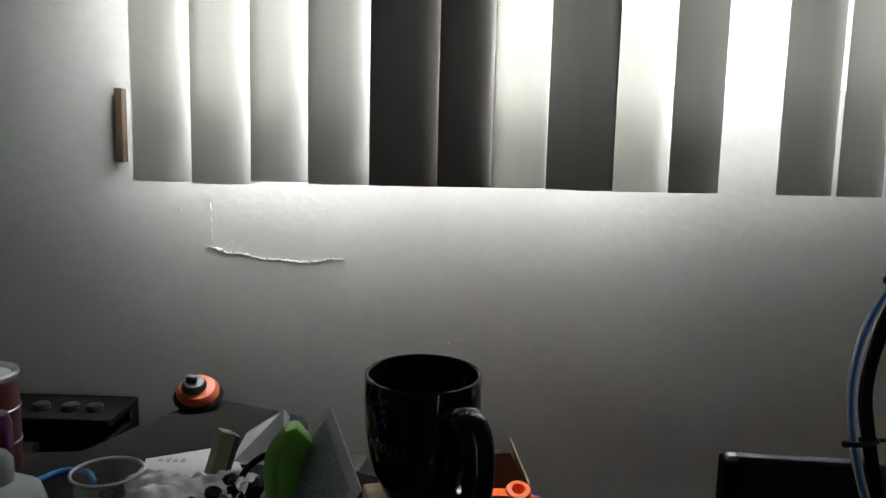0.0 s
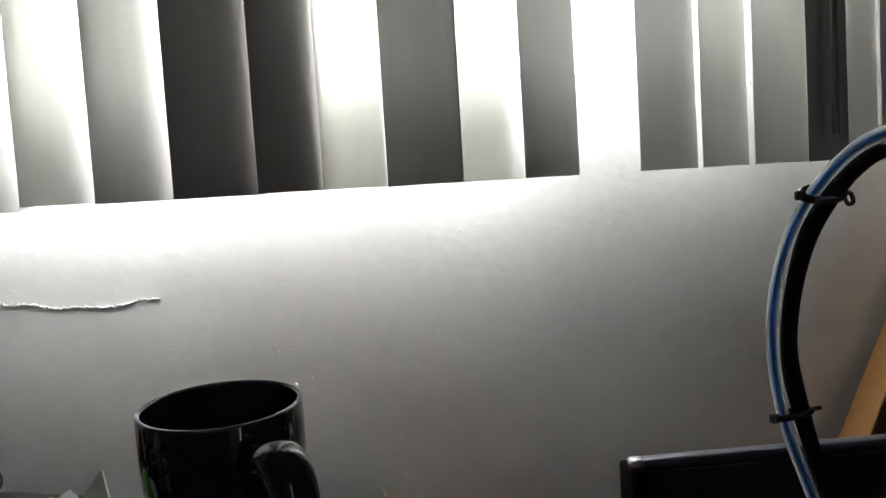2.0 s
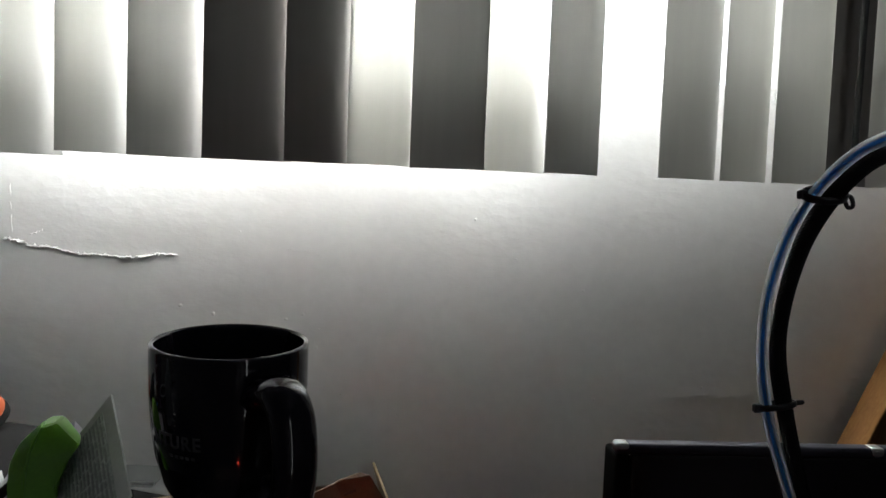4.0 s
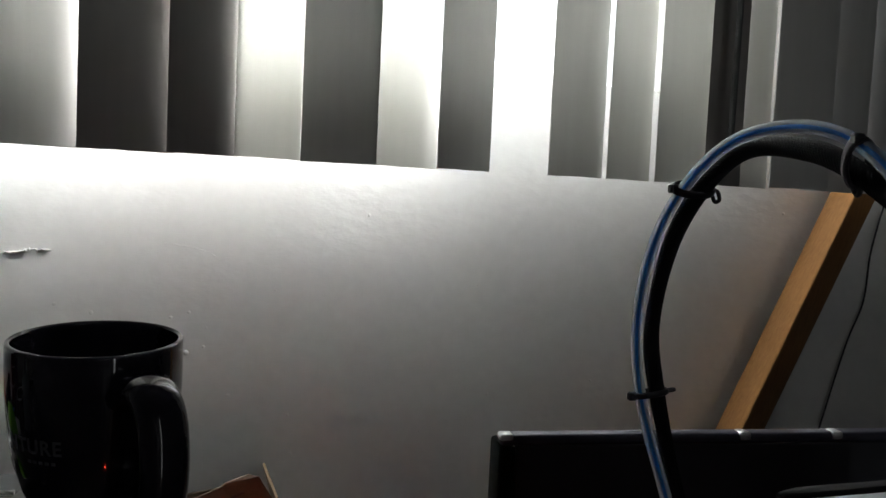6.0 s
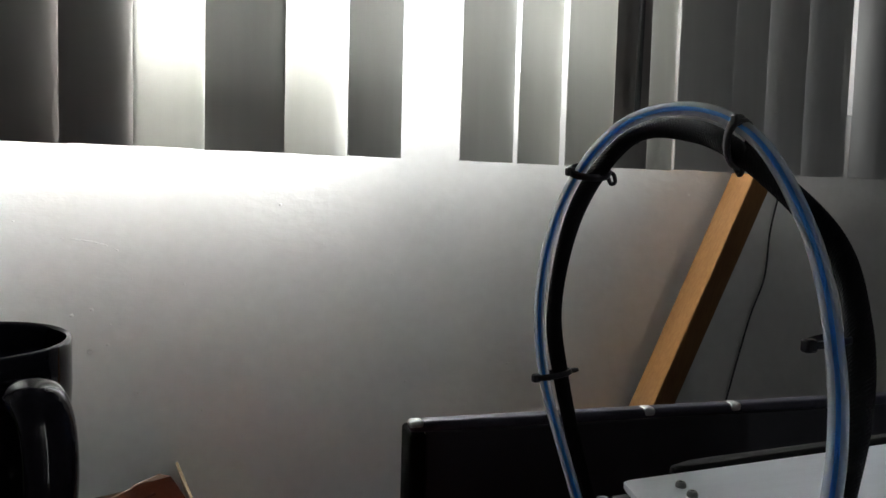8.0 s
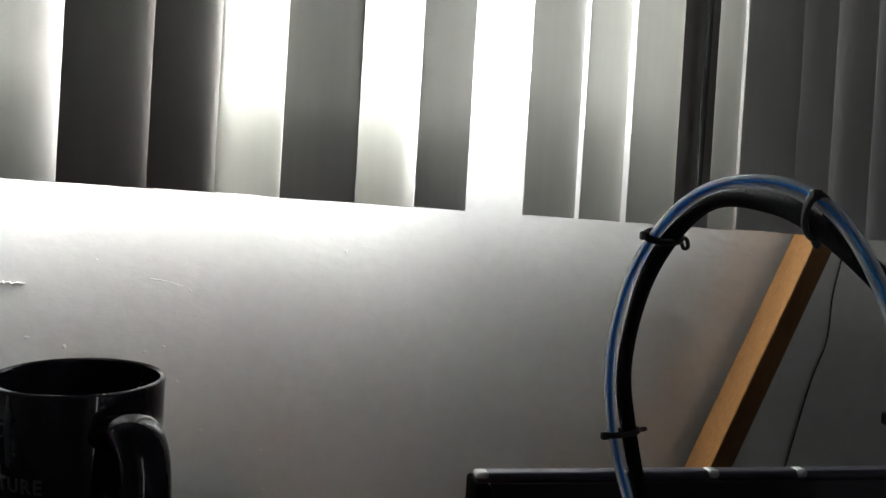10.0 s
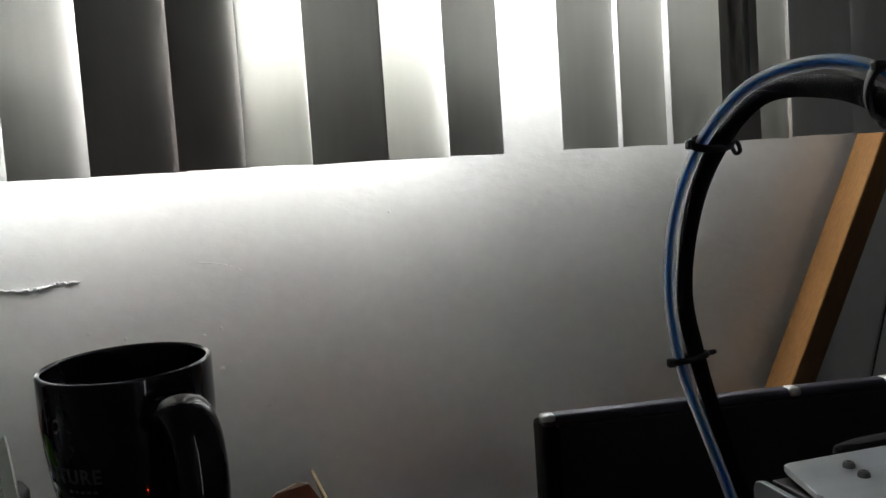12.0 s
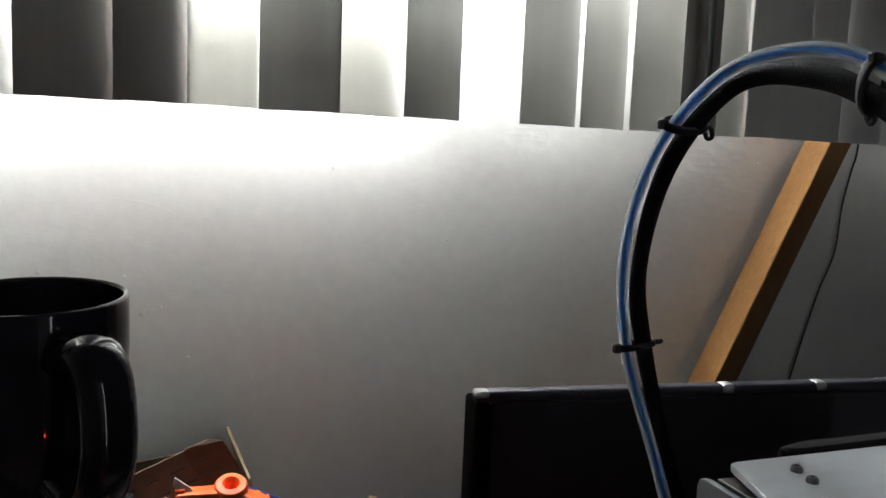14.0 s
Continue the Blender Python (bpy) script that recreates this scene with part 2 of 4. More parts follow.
def glide(points, steps=8):
    """A smooth line through the points."""
    p = [Vector(q) for q in points]
    p = [2 * p[0] - p[1], *p, 2 * p[-1] - p[-2]]
    out = []
    for i in range(1, len(p) - 2):
        for k in range(steps):
            t = k / steps
            a, b, c, d = p[i - 1], p[i], p[i + 1], p[i + 2]
            out.append(0.5 * (2 * b + (c - a) * t + (2 * a - 5 * b + 4 * c - d) * t * t + (3 * b - a - 3 * c + d) * t ** 3))
    out.append(p[-2])
    return out


def sweep(line, radius, sides=14, squash=1.0, ribs=0.0, first=None):
    """A round bar along a line; ribs give it a woven, uneven outline."""
    bm = bmesh.new()
    rings = []
    side = None
    for i, c in enumerate(line):
        way = (line[min(i + 1, len(line) - 1)] - line[max(i - 1, 0)]).normalized()
        side = side or first or Vector((1, 0.2, 0.1))
        side = (side - way * side.dot(way)).normalized()
        up = way.cross(side)
        r = radius(i / (len(line) - 1)) if callable(radius) else radius
        ring = []
        for k in range(sides):
            a = math.tau * k / sides
            rr = r * (1 + ribs * (((i + k) % 2) * 2 - 1))
            ring.append(bm.verts.new(c + side * rr * math.cos(a) + up * rr * squash * math.sin(a)))
        rings.append(ring)
    for a, b in zip(rings, rings[1:]):
        for k in range(sides):
            j = (k + 1) % sides
            bm.faces.new((a[k], a[j], b[j], b[k]))
    bm.faces.new(rings[0][::-1]), bm.faces.new(rings[-1])
    return bm


def slab(corners, thick):
    """A flat plate through four or more corners, with a thickness."""
    c = [Vector(q) for q in corners]
    n = (c[1] - c[0]).cross(c[2] - c[0]).normalized() * thick
    bm = bmesh.new()
    a = [bm.verts.new(q) for q in c]
    b = [bm.verts.new(q + n) for q in c]
    bm.faces.new(a[::-1]), bm.faces.new(b)
    for i in range(len(c)):
        j = (i + 1) % len(c)
        bm.faces.new((a[i], a[j], b[j], b[i]))
    return bm


def words(text, size, mat, m, parent, bend=None):
    """Raised lettering in the built-in font."""
    cu = bpy.data.curves.new("lettering", "FONT")
    cu.body, cu.size, cu.extrude, cu.space_character, cu.offset = text, size, 0.0002, 1.15, 0.00025
    tmp = new("lettering", cu)
    bpy.context.view_layer.update()
    me = bpy.data.meshes.new_from_object(tmp.evaluated_get(bpy.context.evaluated_depsgraph_get()))
    bpy.data.objects.remove(tmp)
    bm = bmesh.new()
    bm.from_mesh(me)
    bpy.data.meshes.remove(me)
    bmesh.ops.subdivide_edges(bm, edges=[e for e in bm.edges if e.calc_length() > 0.004], cuts=2)
    if bend:
        for v in bm.verts:
            v.co = bend(v.co)
    bm.transform(m)
    return part("lettering", bm, mat, parent, "grey printed capitals")


def crumpled(nx, ny, sx, sy, seed, high, holes=(), waves=3.0):
    """A thin creased film with holes torn through it."""
    bm = bmesh.new()
    off = Vector((seed * 7.1, seed * 3.3, 0))
    g = []
    for j in range(ny + 1):
        row = []
        for i in range(nx + 1):
            u, v = i / nx, j / ny
            p = Vector((u * waves, v * waves, 0)) + off
            z = high * (0.55 + 0.6 * noise.noise(p) + 0.35 * abs(noise.noise(p * 2.3)) + 0.12 * noise.noise(p * 6) + 0.2 * abs(noise.noise(p * 3.7 + Vector((5, 2, 0)))))
            z *= 0.25 + 0.75 * math.sin(math.pi * min(1, max(0, v))) ** 0.6
            row.append(bm.verts.new((sx * (u - 0.5) + 0.006 * noise.noise(p + Vector((9, 0, 0))), sy * (v - 0.5) + 0.006 * noise.noise(p + Vector((0, 9, 0))), max(0.0015, z))))
        g.append(row)
    for j in range(ny):
        for i in range(nx):
            u, v = (i + 0.5) / nx, (j + 0.5) / ny
            if any(((u - a) / c) ** 2 + ((v - b) / d) ** 2 < 1 for a, b, c, d in holes):
                continue
            bm.faces.new((g[j][i], g[j][i + 1], g[j + 1][i + 1], g[j + 1][i]))
    bmesh.ops.delete(bm, geom=[v for v in bm.verts if not v.link_faces], context="VERTS")
    bmesh.ops.solidify(bm, geom=bm.faces[:], thickness=0.0008)
    return bm


# ---- the room ----
FACE = 1.105          # the wall's painted face
SILL = 1.36           # the window's lower edge
WX0, WX1, WX2, WX3, WTOP = -0.48, 0.665, 0.975, 1.19, 2.1
wall = tagged(new("wall_window"), "white painted plaster wall below a window", "wall", kind="structure")
part("wall_below", box((-1.6, FACE, 0), (2.4, FACE + 0.16, SILL - 0.03)), WALL, wall)
part("wall_left", box((-1.6, FACE, SILL - 0.03), (WX0, FACE + 0.16, 2.5)), WALL, wall)
part("wall_between", box((WX1, FACE, SILL - 0.03), (WX2, FACE + 0.16, WTOP)), WALL, wall)
part("wall_right", box((WX3, FACE, SILL - 0.03), (2.4, FACE + 0.16, 2.5)), WALL, wall)
part("wall_above", box((WX0, FACE, WTOP), (WX3, FACE + 0.16, 2.5)), WALL, wall)
for n, (x0, x1) in enumerate(((WX0, WX1), (WX2, WX3)), 1):
    window = tagged(new("window_%d" % n), "white framed window behind a vertical blind", "window", kind="structure")
    part("window_sill", box((x0, FACE + 0.001, SILL - 0.03), (x1, FACE + 0.16, SILL)), PAINT, window)
    for x in (x0, x1 - 0.03):
        part("window_frame", box((x, 1.2, SILL), (x + 0.03, 1.24, WTOP), 0.003), WHITE, window)
    for z in (SILL, WTOP - 0.04):
        part("window_frame", box((x0 + 0.03, 1.202, z), (x1 - 0.03, 1.238, z + 0.04), 0.003), WHITE, window)
    pane = part("pane", box((x0 + 0.03, 1.218, SILL + 0.04), (x1 - 0.03, 1.222, WTOP - 0.04)), GLASS, window)
    pane.visible_shadow = False
# unseen walls added to close the room, darkness put into their colour
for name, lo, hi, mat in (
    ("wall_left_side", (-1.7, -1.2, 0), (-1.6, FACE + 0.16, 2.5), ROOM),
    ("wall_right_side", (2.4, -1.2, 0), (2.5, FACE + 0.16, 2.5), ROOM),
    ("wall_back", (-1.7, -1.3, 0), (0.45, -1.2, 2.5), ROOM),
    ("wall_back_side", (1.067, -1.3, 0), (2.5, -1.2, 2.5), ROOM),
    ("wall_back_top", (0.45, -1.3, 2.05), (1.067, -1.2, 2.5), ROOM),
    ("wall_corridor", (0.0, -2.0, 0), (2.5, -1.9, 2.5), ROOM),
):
    tagged(part(name, box(lo, hi), mat), "unseen room wall, toned dark to cut bounce light", "wall", kind="structure")
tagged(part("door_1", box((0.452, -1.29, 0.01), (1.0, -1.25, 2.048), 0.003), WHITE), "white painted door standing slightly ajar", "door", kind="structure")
tagged(part("ceiling", box((-1.7, -2.0, 2.5), (2.5, FACE + 0.16, 2.6)), ROOM), "unseen ceiling, toned dark to cut bounce light", "ceiling", kind="structure")
tagged(part("floor", box((-1.7, -2.0, -0.1), (2.5, FACE + 0.16, 0)), FLOOR), "brown wooden floor in shade", "floor", kind="structure")


# ---- wall relief: torn paint, filler lines, lumps ----
def ridge(points, width, high, seed, name, label):
    """A raised, uneven lip of paint along the wall."""
    rnd = random.Random(seed)
    line = glide([(x, 0, z) for x, z in points], 10)
    bm = bmesh.new()
    rows = []
    for i, c in enumerate(line):
        fade = min(1, i / 4, (len(line) - 1 - i) / 4)
        w = width * fade * rnd.uniform(0.2, 1.5) + 0.0002
        h = high * fade * rnd.uniform(0.1, 1.15)
        way = (line[min(i + 1, len(line) - 1)] - line[max(i - 1, 0)]).normalized()
        out = Vector((-way.z, 0, way.x))
        j = Vector((rnd.uniform(-1, 1), 0, rnd.uniform(-1, 1))) * width * 0.55
        rows.append([bm.verts.new(c + j + out * w * a + Vector((0, FACE + 0.001 - h * b, 0))) for a, b in ((-1, 0), (-0.35, 0.9), (0.1, 1), (1, 0))])
    for a, b in zip(rows, rows[1:]):
        for k in range(3):
            bm.faces.new((a[k], a[k + 1], b[k + 1], b[k]))
        bm.faces.new((a[3], a[0], b[0], b[3]))
    return tagged(part(name, bm, PAINT), label, "wall relief", kind="structure")


ridge([(-0.412, 1.147), (-0.396, 1.146), (-0.372, 1.139), (-0.35, 1.1385), (-0.336, 1.134), (-0.318, 1.131), (-0.295, 1.131), (-0.27, 1.1285), (-0.246, 1.13), (-0.225, 1.1335), (-0.2, 1.132)], 0.0021, 0.0066, 3, "paint_tear", "torn lip of white paint on the wall")
ridge([(-0.402, 1.245), (-0.4, 1.2), (-0.397, 1.146)], 0.0013, 0.0026, 5, "paint_seam", "faint upright seam in the wall paint")
ridge([(-0.385, 1.152), (-0.37, 1.156), (-0.36, 1.162)], 0.0015, 0.002, 6, "paint_seam", "short wrinkle in the wall paint")
ridge([(-0.005, 1.122), (-0.004, 1.06), (-0.001, 1.0), (0.0, 0.945)], 0.001, 0.0011, 7, "paint_seam", "faint upright seam in the wall paint")
ridge([(-0.09, 1.147), (-0.055, 1.143), (-0.03, 1.137), (-0.006, 1.123)], 0.0012, 0.0022, 8, "paint_seam", "faint curved seam in the wall paint")
ridge([(-0.415, 1.0), (-0.39, 1.001), (-0.36, 1.0)], 0.0012, 0.0009, 9, "paint_seam", "short level seam in the wall paint")
ridge([(0.2, 1.06), (0.26, 1.058), (0.3, 1.06)], 0.0015, 0.0006, 10, "paint_seam", "short level seam in the wall paint")
rnd = random.Random(11)
bm = bmesh.new()
spots = [(-0.051, 1.011, 0.0028), (-0.07, 1.055, 0.002), (0.0, 0.957, 0.0022), (0.075, 0.93, 0.0024), (0.08, 0.88, 0.0022), (0.17, 1.19, 0.0022), (0.32, 1.1, 0.002), (-0.16, 1.06, 0.0022), (-0.2, 1.07, 0.002)]
spots += [(rnd.uniform(-0.75, 0.8), rnd.uniform(0.86, 1.22), rnd.uniform(0.0007, 0.0018)) for _ in range(44)]
for x, z, r in spots:
    bmesh.ops.create_icosphere(bm, subdivisions=2, radius=1, matrix=Matrix.Translation((x, FACE, z)) @ Matrix.Diagonal((r * rnd.uniform(0.8, 1.5), r * 0.5, r * rnd.uniform(0.8, 1.3), 1)))
tagged(part("paint_lumps", bm, PAINT, smooth=True), "small lumps in the white wall paint", "wall relief", kind="stuff")

tagged(part("backdrop", box((-2.5, 2.6, -0.5), (3.5, 2.62, 4.0)), GLOW), "plain bright overcast sky outside the window", "sky", kind="structure")
# ---- wooden cleats beside and behind the blind ----
tagged(part("wooden_cleat", box((1.03, 1.09, 1.325), (1.075, FACE, 1.358), 0.0015), CLEAT), "small brown wooden cleat below the window", "cleat")
tagged(part("wooden_cleat", box((-0.529, 1.089, 1.268), (-0.518, FACE, 1.372), 0.001), CLEAT), "short brown wooden cleat screwed upright to the wall", "cleat")

# ---- the vertical blind ----
blind = thing("vertical_blind", (0.3, 1.0, 1.25), "vertical blind of vinyl slats in lit and shaded tones, one missing", "blind")


def slat(x0, x1, y0, y1, mat, bottom=0.0, bow=0.006, seed=0):
    """One curved vinyl slat, hung from the rail; x0, y0 its one edge and x1, y1 its other."""
    rnd = random.Random(seed)
    bm = bmesh.new()
    a, b = Vector((x0, y0, 0)), Vector((x1, y1, 0))
    n = Vector((-(b - a).y, (b - a).x, 0)).normalized()
    if n.y > 0:
        n = -n
    heights = [0, 0.02, 0.1, 0.2, 0.35, 0.55, 0.9]
    sheets = []
    for side in (0, 1):
        grid = []
        for h in heights:
            sway = rnd.uniform(-0.0005, 0.0005) if side == 0 else 0
            row = []
            for k in range(11):
                u = k / 10
                c = a.lerp(b, u) + n * (bow * 4 * u * (1 - u) - 0.0008 * side)
                z = bottom + h
                row.append(bm.verts.new((c.x - 0.3, c.y - 1.0 + sway, z)))
            grid.append(row)
        sheets.append(grid)
    for grid in sheets:
        for r0, r1 in zip(grid, grid[1:]):
            for k in range(10):
                bm.faces.new((r0[k], r0[k + 1], r1[k + 1], r1[k]))
    f, g = sheets
    for k in range(10):
        bm.faces.new((f[0][k], g[0][k], g[0][k + 1], f[0][k + 1]))
        bm.faces.new((f[-1][k], f[-1][k + 1], g[-1][k + 1], g[-1][k]))
    for r in range(len(heights) - 1):
        bm.faces.new((f[r][0], f[r + 1][0], g[r + 1][0], g[r][0]))
        bm.faces.new((f[r][10], g[r][10], g[r + 1][10], f[r + 1][10]))
    return part("slat", bm, mat, blind, smooth=True)


# Each slat takes the vinyl whose painted tone matches its light or shade.
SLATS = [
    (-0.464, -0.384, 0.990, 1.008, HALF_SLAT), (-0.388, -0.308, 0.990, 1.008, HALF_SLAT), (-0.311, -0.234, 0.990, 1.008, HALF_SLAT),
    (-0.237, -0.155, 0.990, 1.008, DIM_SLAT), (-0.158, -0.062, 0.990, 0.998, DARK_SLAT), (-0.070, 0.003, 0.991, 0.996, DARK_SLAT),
    (0.000, 0.073, 0.990, 1.009, CLEAR_SLAT), (0.072, 0.156, 1.006, 0.988, SHADED_SLAT), (0.153, 0.231, 0.990, 1.008, CLEAR_SLAT),
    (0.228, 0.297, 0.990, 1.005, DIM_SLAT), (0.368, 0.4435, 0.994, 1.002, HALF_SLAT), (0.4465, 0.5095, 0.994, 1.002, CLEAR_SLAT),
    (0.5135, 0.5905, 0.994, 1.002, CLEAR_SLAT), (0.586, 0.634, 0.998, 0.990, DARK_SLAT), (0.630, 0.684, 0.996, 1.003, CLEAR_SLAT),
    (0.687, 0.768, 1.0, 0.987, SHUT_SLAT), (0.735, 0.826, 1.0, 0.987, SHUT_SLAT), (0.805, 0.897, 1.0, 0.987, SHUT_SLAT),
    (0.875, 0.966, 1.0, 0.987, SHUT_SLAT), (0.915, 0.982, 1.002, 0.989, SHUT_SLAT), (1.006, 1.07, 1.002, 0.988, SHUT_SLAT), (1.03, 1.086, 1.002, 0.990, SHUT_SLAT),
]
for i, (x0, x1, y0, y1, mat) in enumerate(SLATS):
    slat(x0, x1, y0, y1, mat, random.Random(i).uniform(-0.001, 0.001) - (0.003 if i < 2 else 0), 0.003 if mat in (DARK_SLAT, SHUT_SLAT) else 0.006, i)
part("head_rail", box((-0.8, -0.03, 0.9), (0.85, 0.04, 0.95), 0.004), WHITE, blind)
part("wand", sweep([Vector((0.304, -0.028, 0.03)), Vector((0.306, -0.03, 0.5)), Vector((0.308, -0.02, 0.9))], 0.004, 10), GREY, blind, "thin grey turning wand")

# ---- plank and wire leaning behind the blind ----
plank = thing("wooden_plank", (0.5, 1.0, 0.682), "bare pine plank leaning on the wall behind the blind", "plank")
rise, high = Vector((0.478, 0.0, 1.0)), 0.9
foot = Vector((0.071, 0.036, 0.0))
section = [Vector(q) for q in ((-0.001, -0.02, 0), (0.063, 0.008, 0), (0.07, 0.047, 0), (0.013, 0.047, 0))]
bm = bmesh.new()
low = [bm.verts.new(foot + q) for q in section]
top = [bm.verts.new(foot + q + rise * high) for q in section]
bm.faces.new(low[::-1]), bm.faces.new(top)
for i in range(4):
    bm.faces.new((low[i], low[(i + 1) % 4], top[(i + 1) % 4], top[i]))
bmesh.ops.bevel(bm, geom=bm.edges[:], offset=0.0015, segments=2, affect="EDGES")
part("board", bm, BEAM, plank)

wire = tagged(part("wall_wire", sweep(glide([(0.985, 1.1, 1.45), (0.976, 1.1, 1.26), (0.967, 1.1, 1.215), (0.955, 1.1, 1.159), (0.949, 1.1, 1.088), (0.923, 1.1, 1.021), (0.888, 1.1, 0.9), (0.82, 1.09, 0.683)]), 0.0015, 8), BLACK, smooth=True), "thin black wire hanging down the wall", "wire")

# ---- the desk ----
desk = thing("desk", (0.3, 0.65, 0), "dark desk pushed up to the wall", "desk")
part("desktop", box((-1.5, -0.5, 0.652), (1.7, 0.45, 0.68), 0.003), DESK, desk)
for x in (-1.45, 1.64):
    for y in (-0.46, 0.4):
        part("leg", box((x, y, 0), (x + 0.05, y + 0.05, 0.652), 0.003), BLACK, desk)

# ---- charcoal case that carries the clutter ----
case = thing("equipment_case", (-0.25, 0.7, 0.68), "charcoal plastic case with a flat matt top", "case")
outline = [(-0.352, 0.985), (-0.236, 0.936), (-0.222, 0.91), (-0.216, 0.80), (-0.03, 0.72), (-0.02, 0.40), (-0.66, 0.40), (-0.66, 0.78), (-0.45, 0.80), (-0.424, 0.879), (-0.384, 0.972)]
part("body", prism([(x + 0.25, y - 0.7) for x, y in outline], 0, 0.254, 0.004), MATT, case)
part("lid", prism([(x + 0.25, y - 0.7) for x, y in outline], 0.256, 0.278, 0.003), MATT, case, smooth=False)

# ---- mug on its block ----
LEAN = radians(3)     # the block's top slopes a little towards the room
block_bm = box((-0.0375, -0.06, 0), (0.0375, 0.06, 0.054), 0.002)
for v in block_bm.verts:
    if v.co.z > 0.03:
        v.co.z += v.co.y * math.tan(LEAN)
block = tagged(part("wooden_block", block_bm, PINE), "bare pine wood block under the mug", "wood block")
block.matrix_world = pose(-0.0668, 0.575, 0.958, 0, 0, 18)

mug = thing("mug", (-0.0697, 0.6023, 1.0137), "glossy black ceramic mug with grey lettering", "mug", tilt=3)
R = 0.0475
outer = [(0.0, 0.0), (0.026, 0.0), (0.0295, 0.002), (0.0355, 0.012), (0.042, 0.028), (0.047, 0.047), (0.0498, 0.068), (0.0512, 0.092), (0.0512, 0.1225)]
outer += [(0.0494 + 0.0018 * math.cos(math.pi * k / 10), 0.1225 + 0.0022 * math.sin(math.pi * k / 10)) for k in range(1, 11)]
outer += [(0.0472, 0.118), (0.047, 0.09), (0.0455, 0.066), (0.038, 0.03), (0.027, 0.009), (0.0, 0.007)]
outer = [(r * 0.926, z * 0.875) for r, z in outer]
part("body", lathe(outer, 96), CERAMIC, mug, smooth=True)
az = radians(-57)
side = Vector((math.cos(az), math.sin(az), 0))
hl = [side * r + Vector((0, 0, z * 0.93 - 0.0075)) for r, z in ((0.042, 0.099), (0.055, 0.1065), (0.068, 0.1055), (0.0775, 0.094), (0.081, 0.072), (0.079, 0.05), (0.071, 0.034), (0.057, 0.026), (0.040, 0.03))]
part("handle", sweep(glide(hl, 8), lambda u: 0.0135 + 0.002 * (2 * u - 1) ** 2, 24, 0.6, 0.0, Vector((-side.y, side.x, 0))), CERAMIC, mug, smooth=True)


def mug_radius(z):
    for (r0, z0), (r1, z1) in zip(outer[1:9], outer[2:10]):
        if z0 <= z <= z1:
            return r0 + (r1 - r0) * (z - z0) / (z1 - z0)
    return R


def round_mug(co):
    a = radians(-147) + co.x / 0.051
    return Vector(((mug_radius(0.055 + co.y) + co.z + 0.0001) * math.cos(a), (mug_radius(0.055 + co.y) + co.z + 0.0001) * math.sin(a), 0.055 + co.y))


words("NTURE", 0.0115, LETTERS, Matrix.Identity(4), mug, round_mug)
bars = bmesh.new()
for k in range(5):
    bmesh.ops.create_cube(bars, size=1, matrix=Matrix.Translation((0.018 + k * 0.0042, -0.005, 0)) @ Matrix.Diagonal((0.0026, 0.0018, 0.0004, 1)))
for v in bars.verts:
    v.co = round_mug(v.co)
part("small_print", bars, LETTERS, mug, "small unreadable grey print")

# ---- monitor ----
monitor = thing("monitor", (0.527, 0.604, 0.68), "black monitor with a rounded dark metal rim", "monitor", turn=-4.5)
tiltm = pose(0, 0, 0.085, 0.4, 0, 0)
part("screen", box((-0.325, -0.006, 0.045), (0.325, 0.0, 0.2755), 0.001, tiltm), SCREEN, monitor)
part("back_shell", box((-0.335, 0.0015, 0.03), (0.335, 0.022, 0.262), 0.006, tiltm), BLACK, monitor)
part("top_rim", box((-0.338, -0.010, 0.2765), (0.338, 0.003, 0.2845), 0.003, tiltm, 4), EDGE, monitor, "glossy dark metal rim", smooth=True)
part("side_rim", box((-0.338, -0.010, 0.03), (-0.326, 0.020, 0.276), 0.003, tiltm, 3), MATT, monitor, smooth=True)
part("side_rim", box((0.326, -0.010, 0.03), (0.338, 0.020, 0.276), 0.003, tiltm, 3), BLACK, monitor, smooth=True)
part("bottom_rim", box((-0.325, -0.010, 0.03), (0.325, 0.0, 0.0445), 0.003, tiltm), BLACK, monitor)
part("stand", joined(box((-0.12, -0.06, 0), (0.12, 0.09, 0.012), 0.004), box((-0.03, 0.02, 0.012), (0.03, 0.045, 0.285), 0.004)), BLACK, monitor)
# small spots on the top rim in a brighter metal
for x in (-0.150, -0.073):
    part("rim_spot", box((x - 0.005, -0.0108, 0.2785), (x + 0.005, 0.001, 0.2853), 0.0025, tiltm, 3), CHROME, monitor, "small bright spot on the rim", smooth=True)
part("corner_spot", box((-0.3386, -0.0106, 0.2795), (-0.328, 0.001, 0.2852), 0.0028, tiltm, 3), CHROME, monitor, "bright spot at the rim corner", smooth=True)

# ---- printer with sheet metal head ----
mach = thing("desktop_printer", (0.298, 0.2915, 0.781), "grey sheet metal head of a desktop printer", "printer")
part("base", box((-0.06, -0.11, -0.101), (0.24, 0.09, 0.26), 0.006), BLACK, mach)
tz = 0.307
plate = [(-0.0885, 0.0985), (-0.0875, 0.102), (-0.084, 0.1035), (0.22, 0.114), (0.22, -0.12), (-0.0945, -0.12), (-0.0945, 0.071), (-0.0955, 0.073)]
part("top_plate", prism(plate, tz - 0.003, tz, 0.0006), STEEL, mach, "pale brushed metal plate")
fold = [(-0.0947, 0), (-0.0965, -0.0008), (-0.0978, -0.0025), (-0.0983, -0.0045), (-0.0983, -0.009), (-0.0955, -0.009), (-0.0947, -0.004)]
upright = Matrix(((1, 0, 0, 0), (0, 0, 1, 0), (0, 1, 0, 0), (0, 0, 0, 1)))
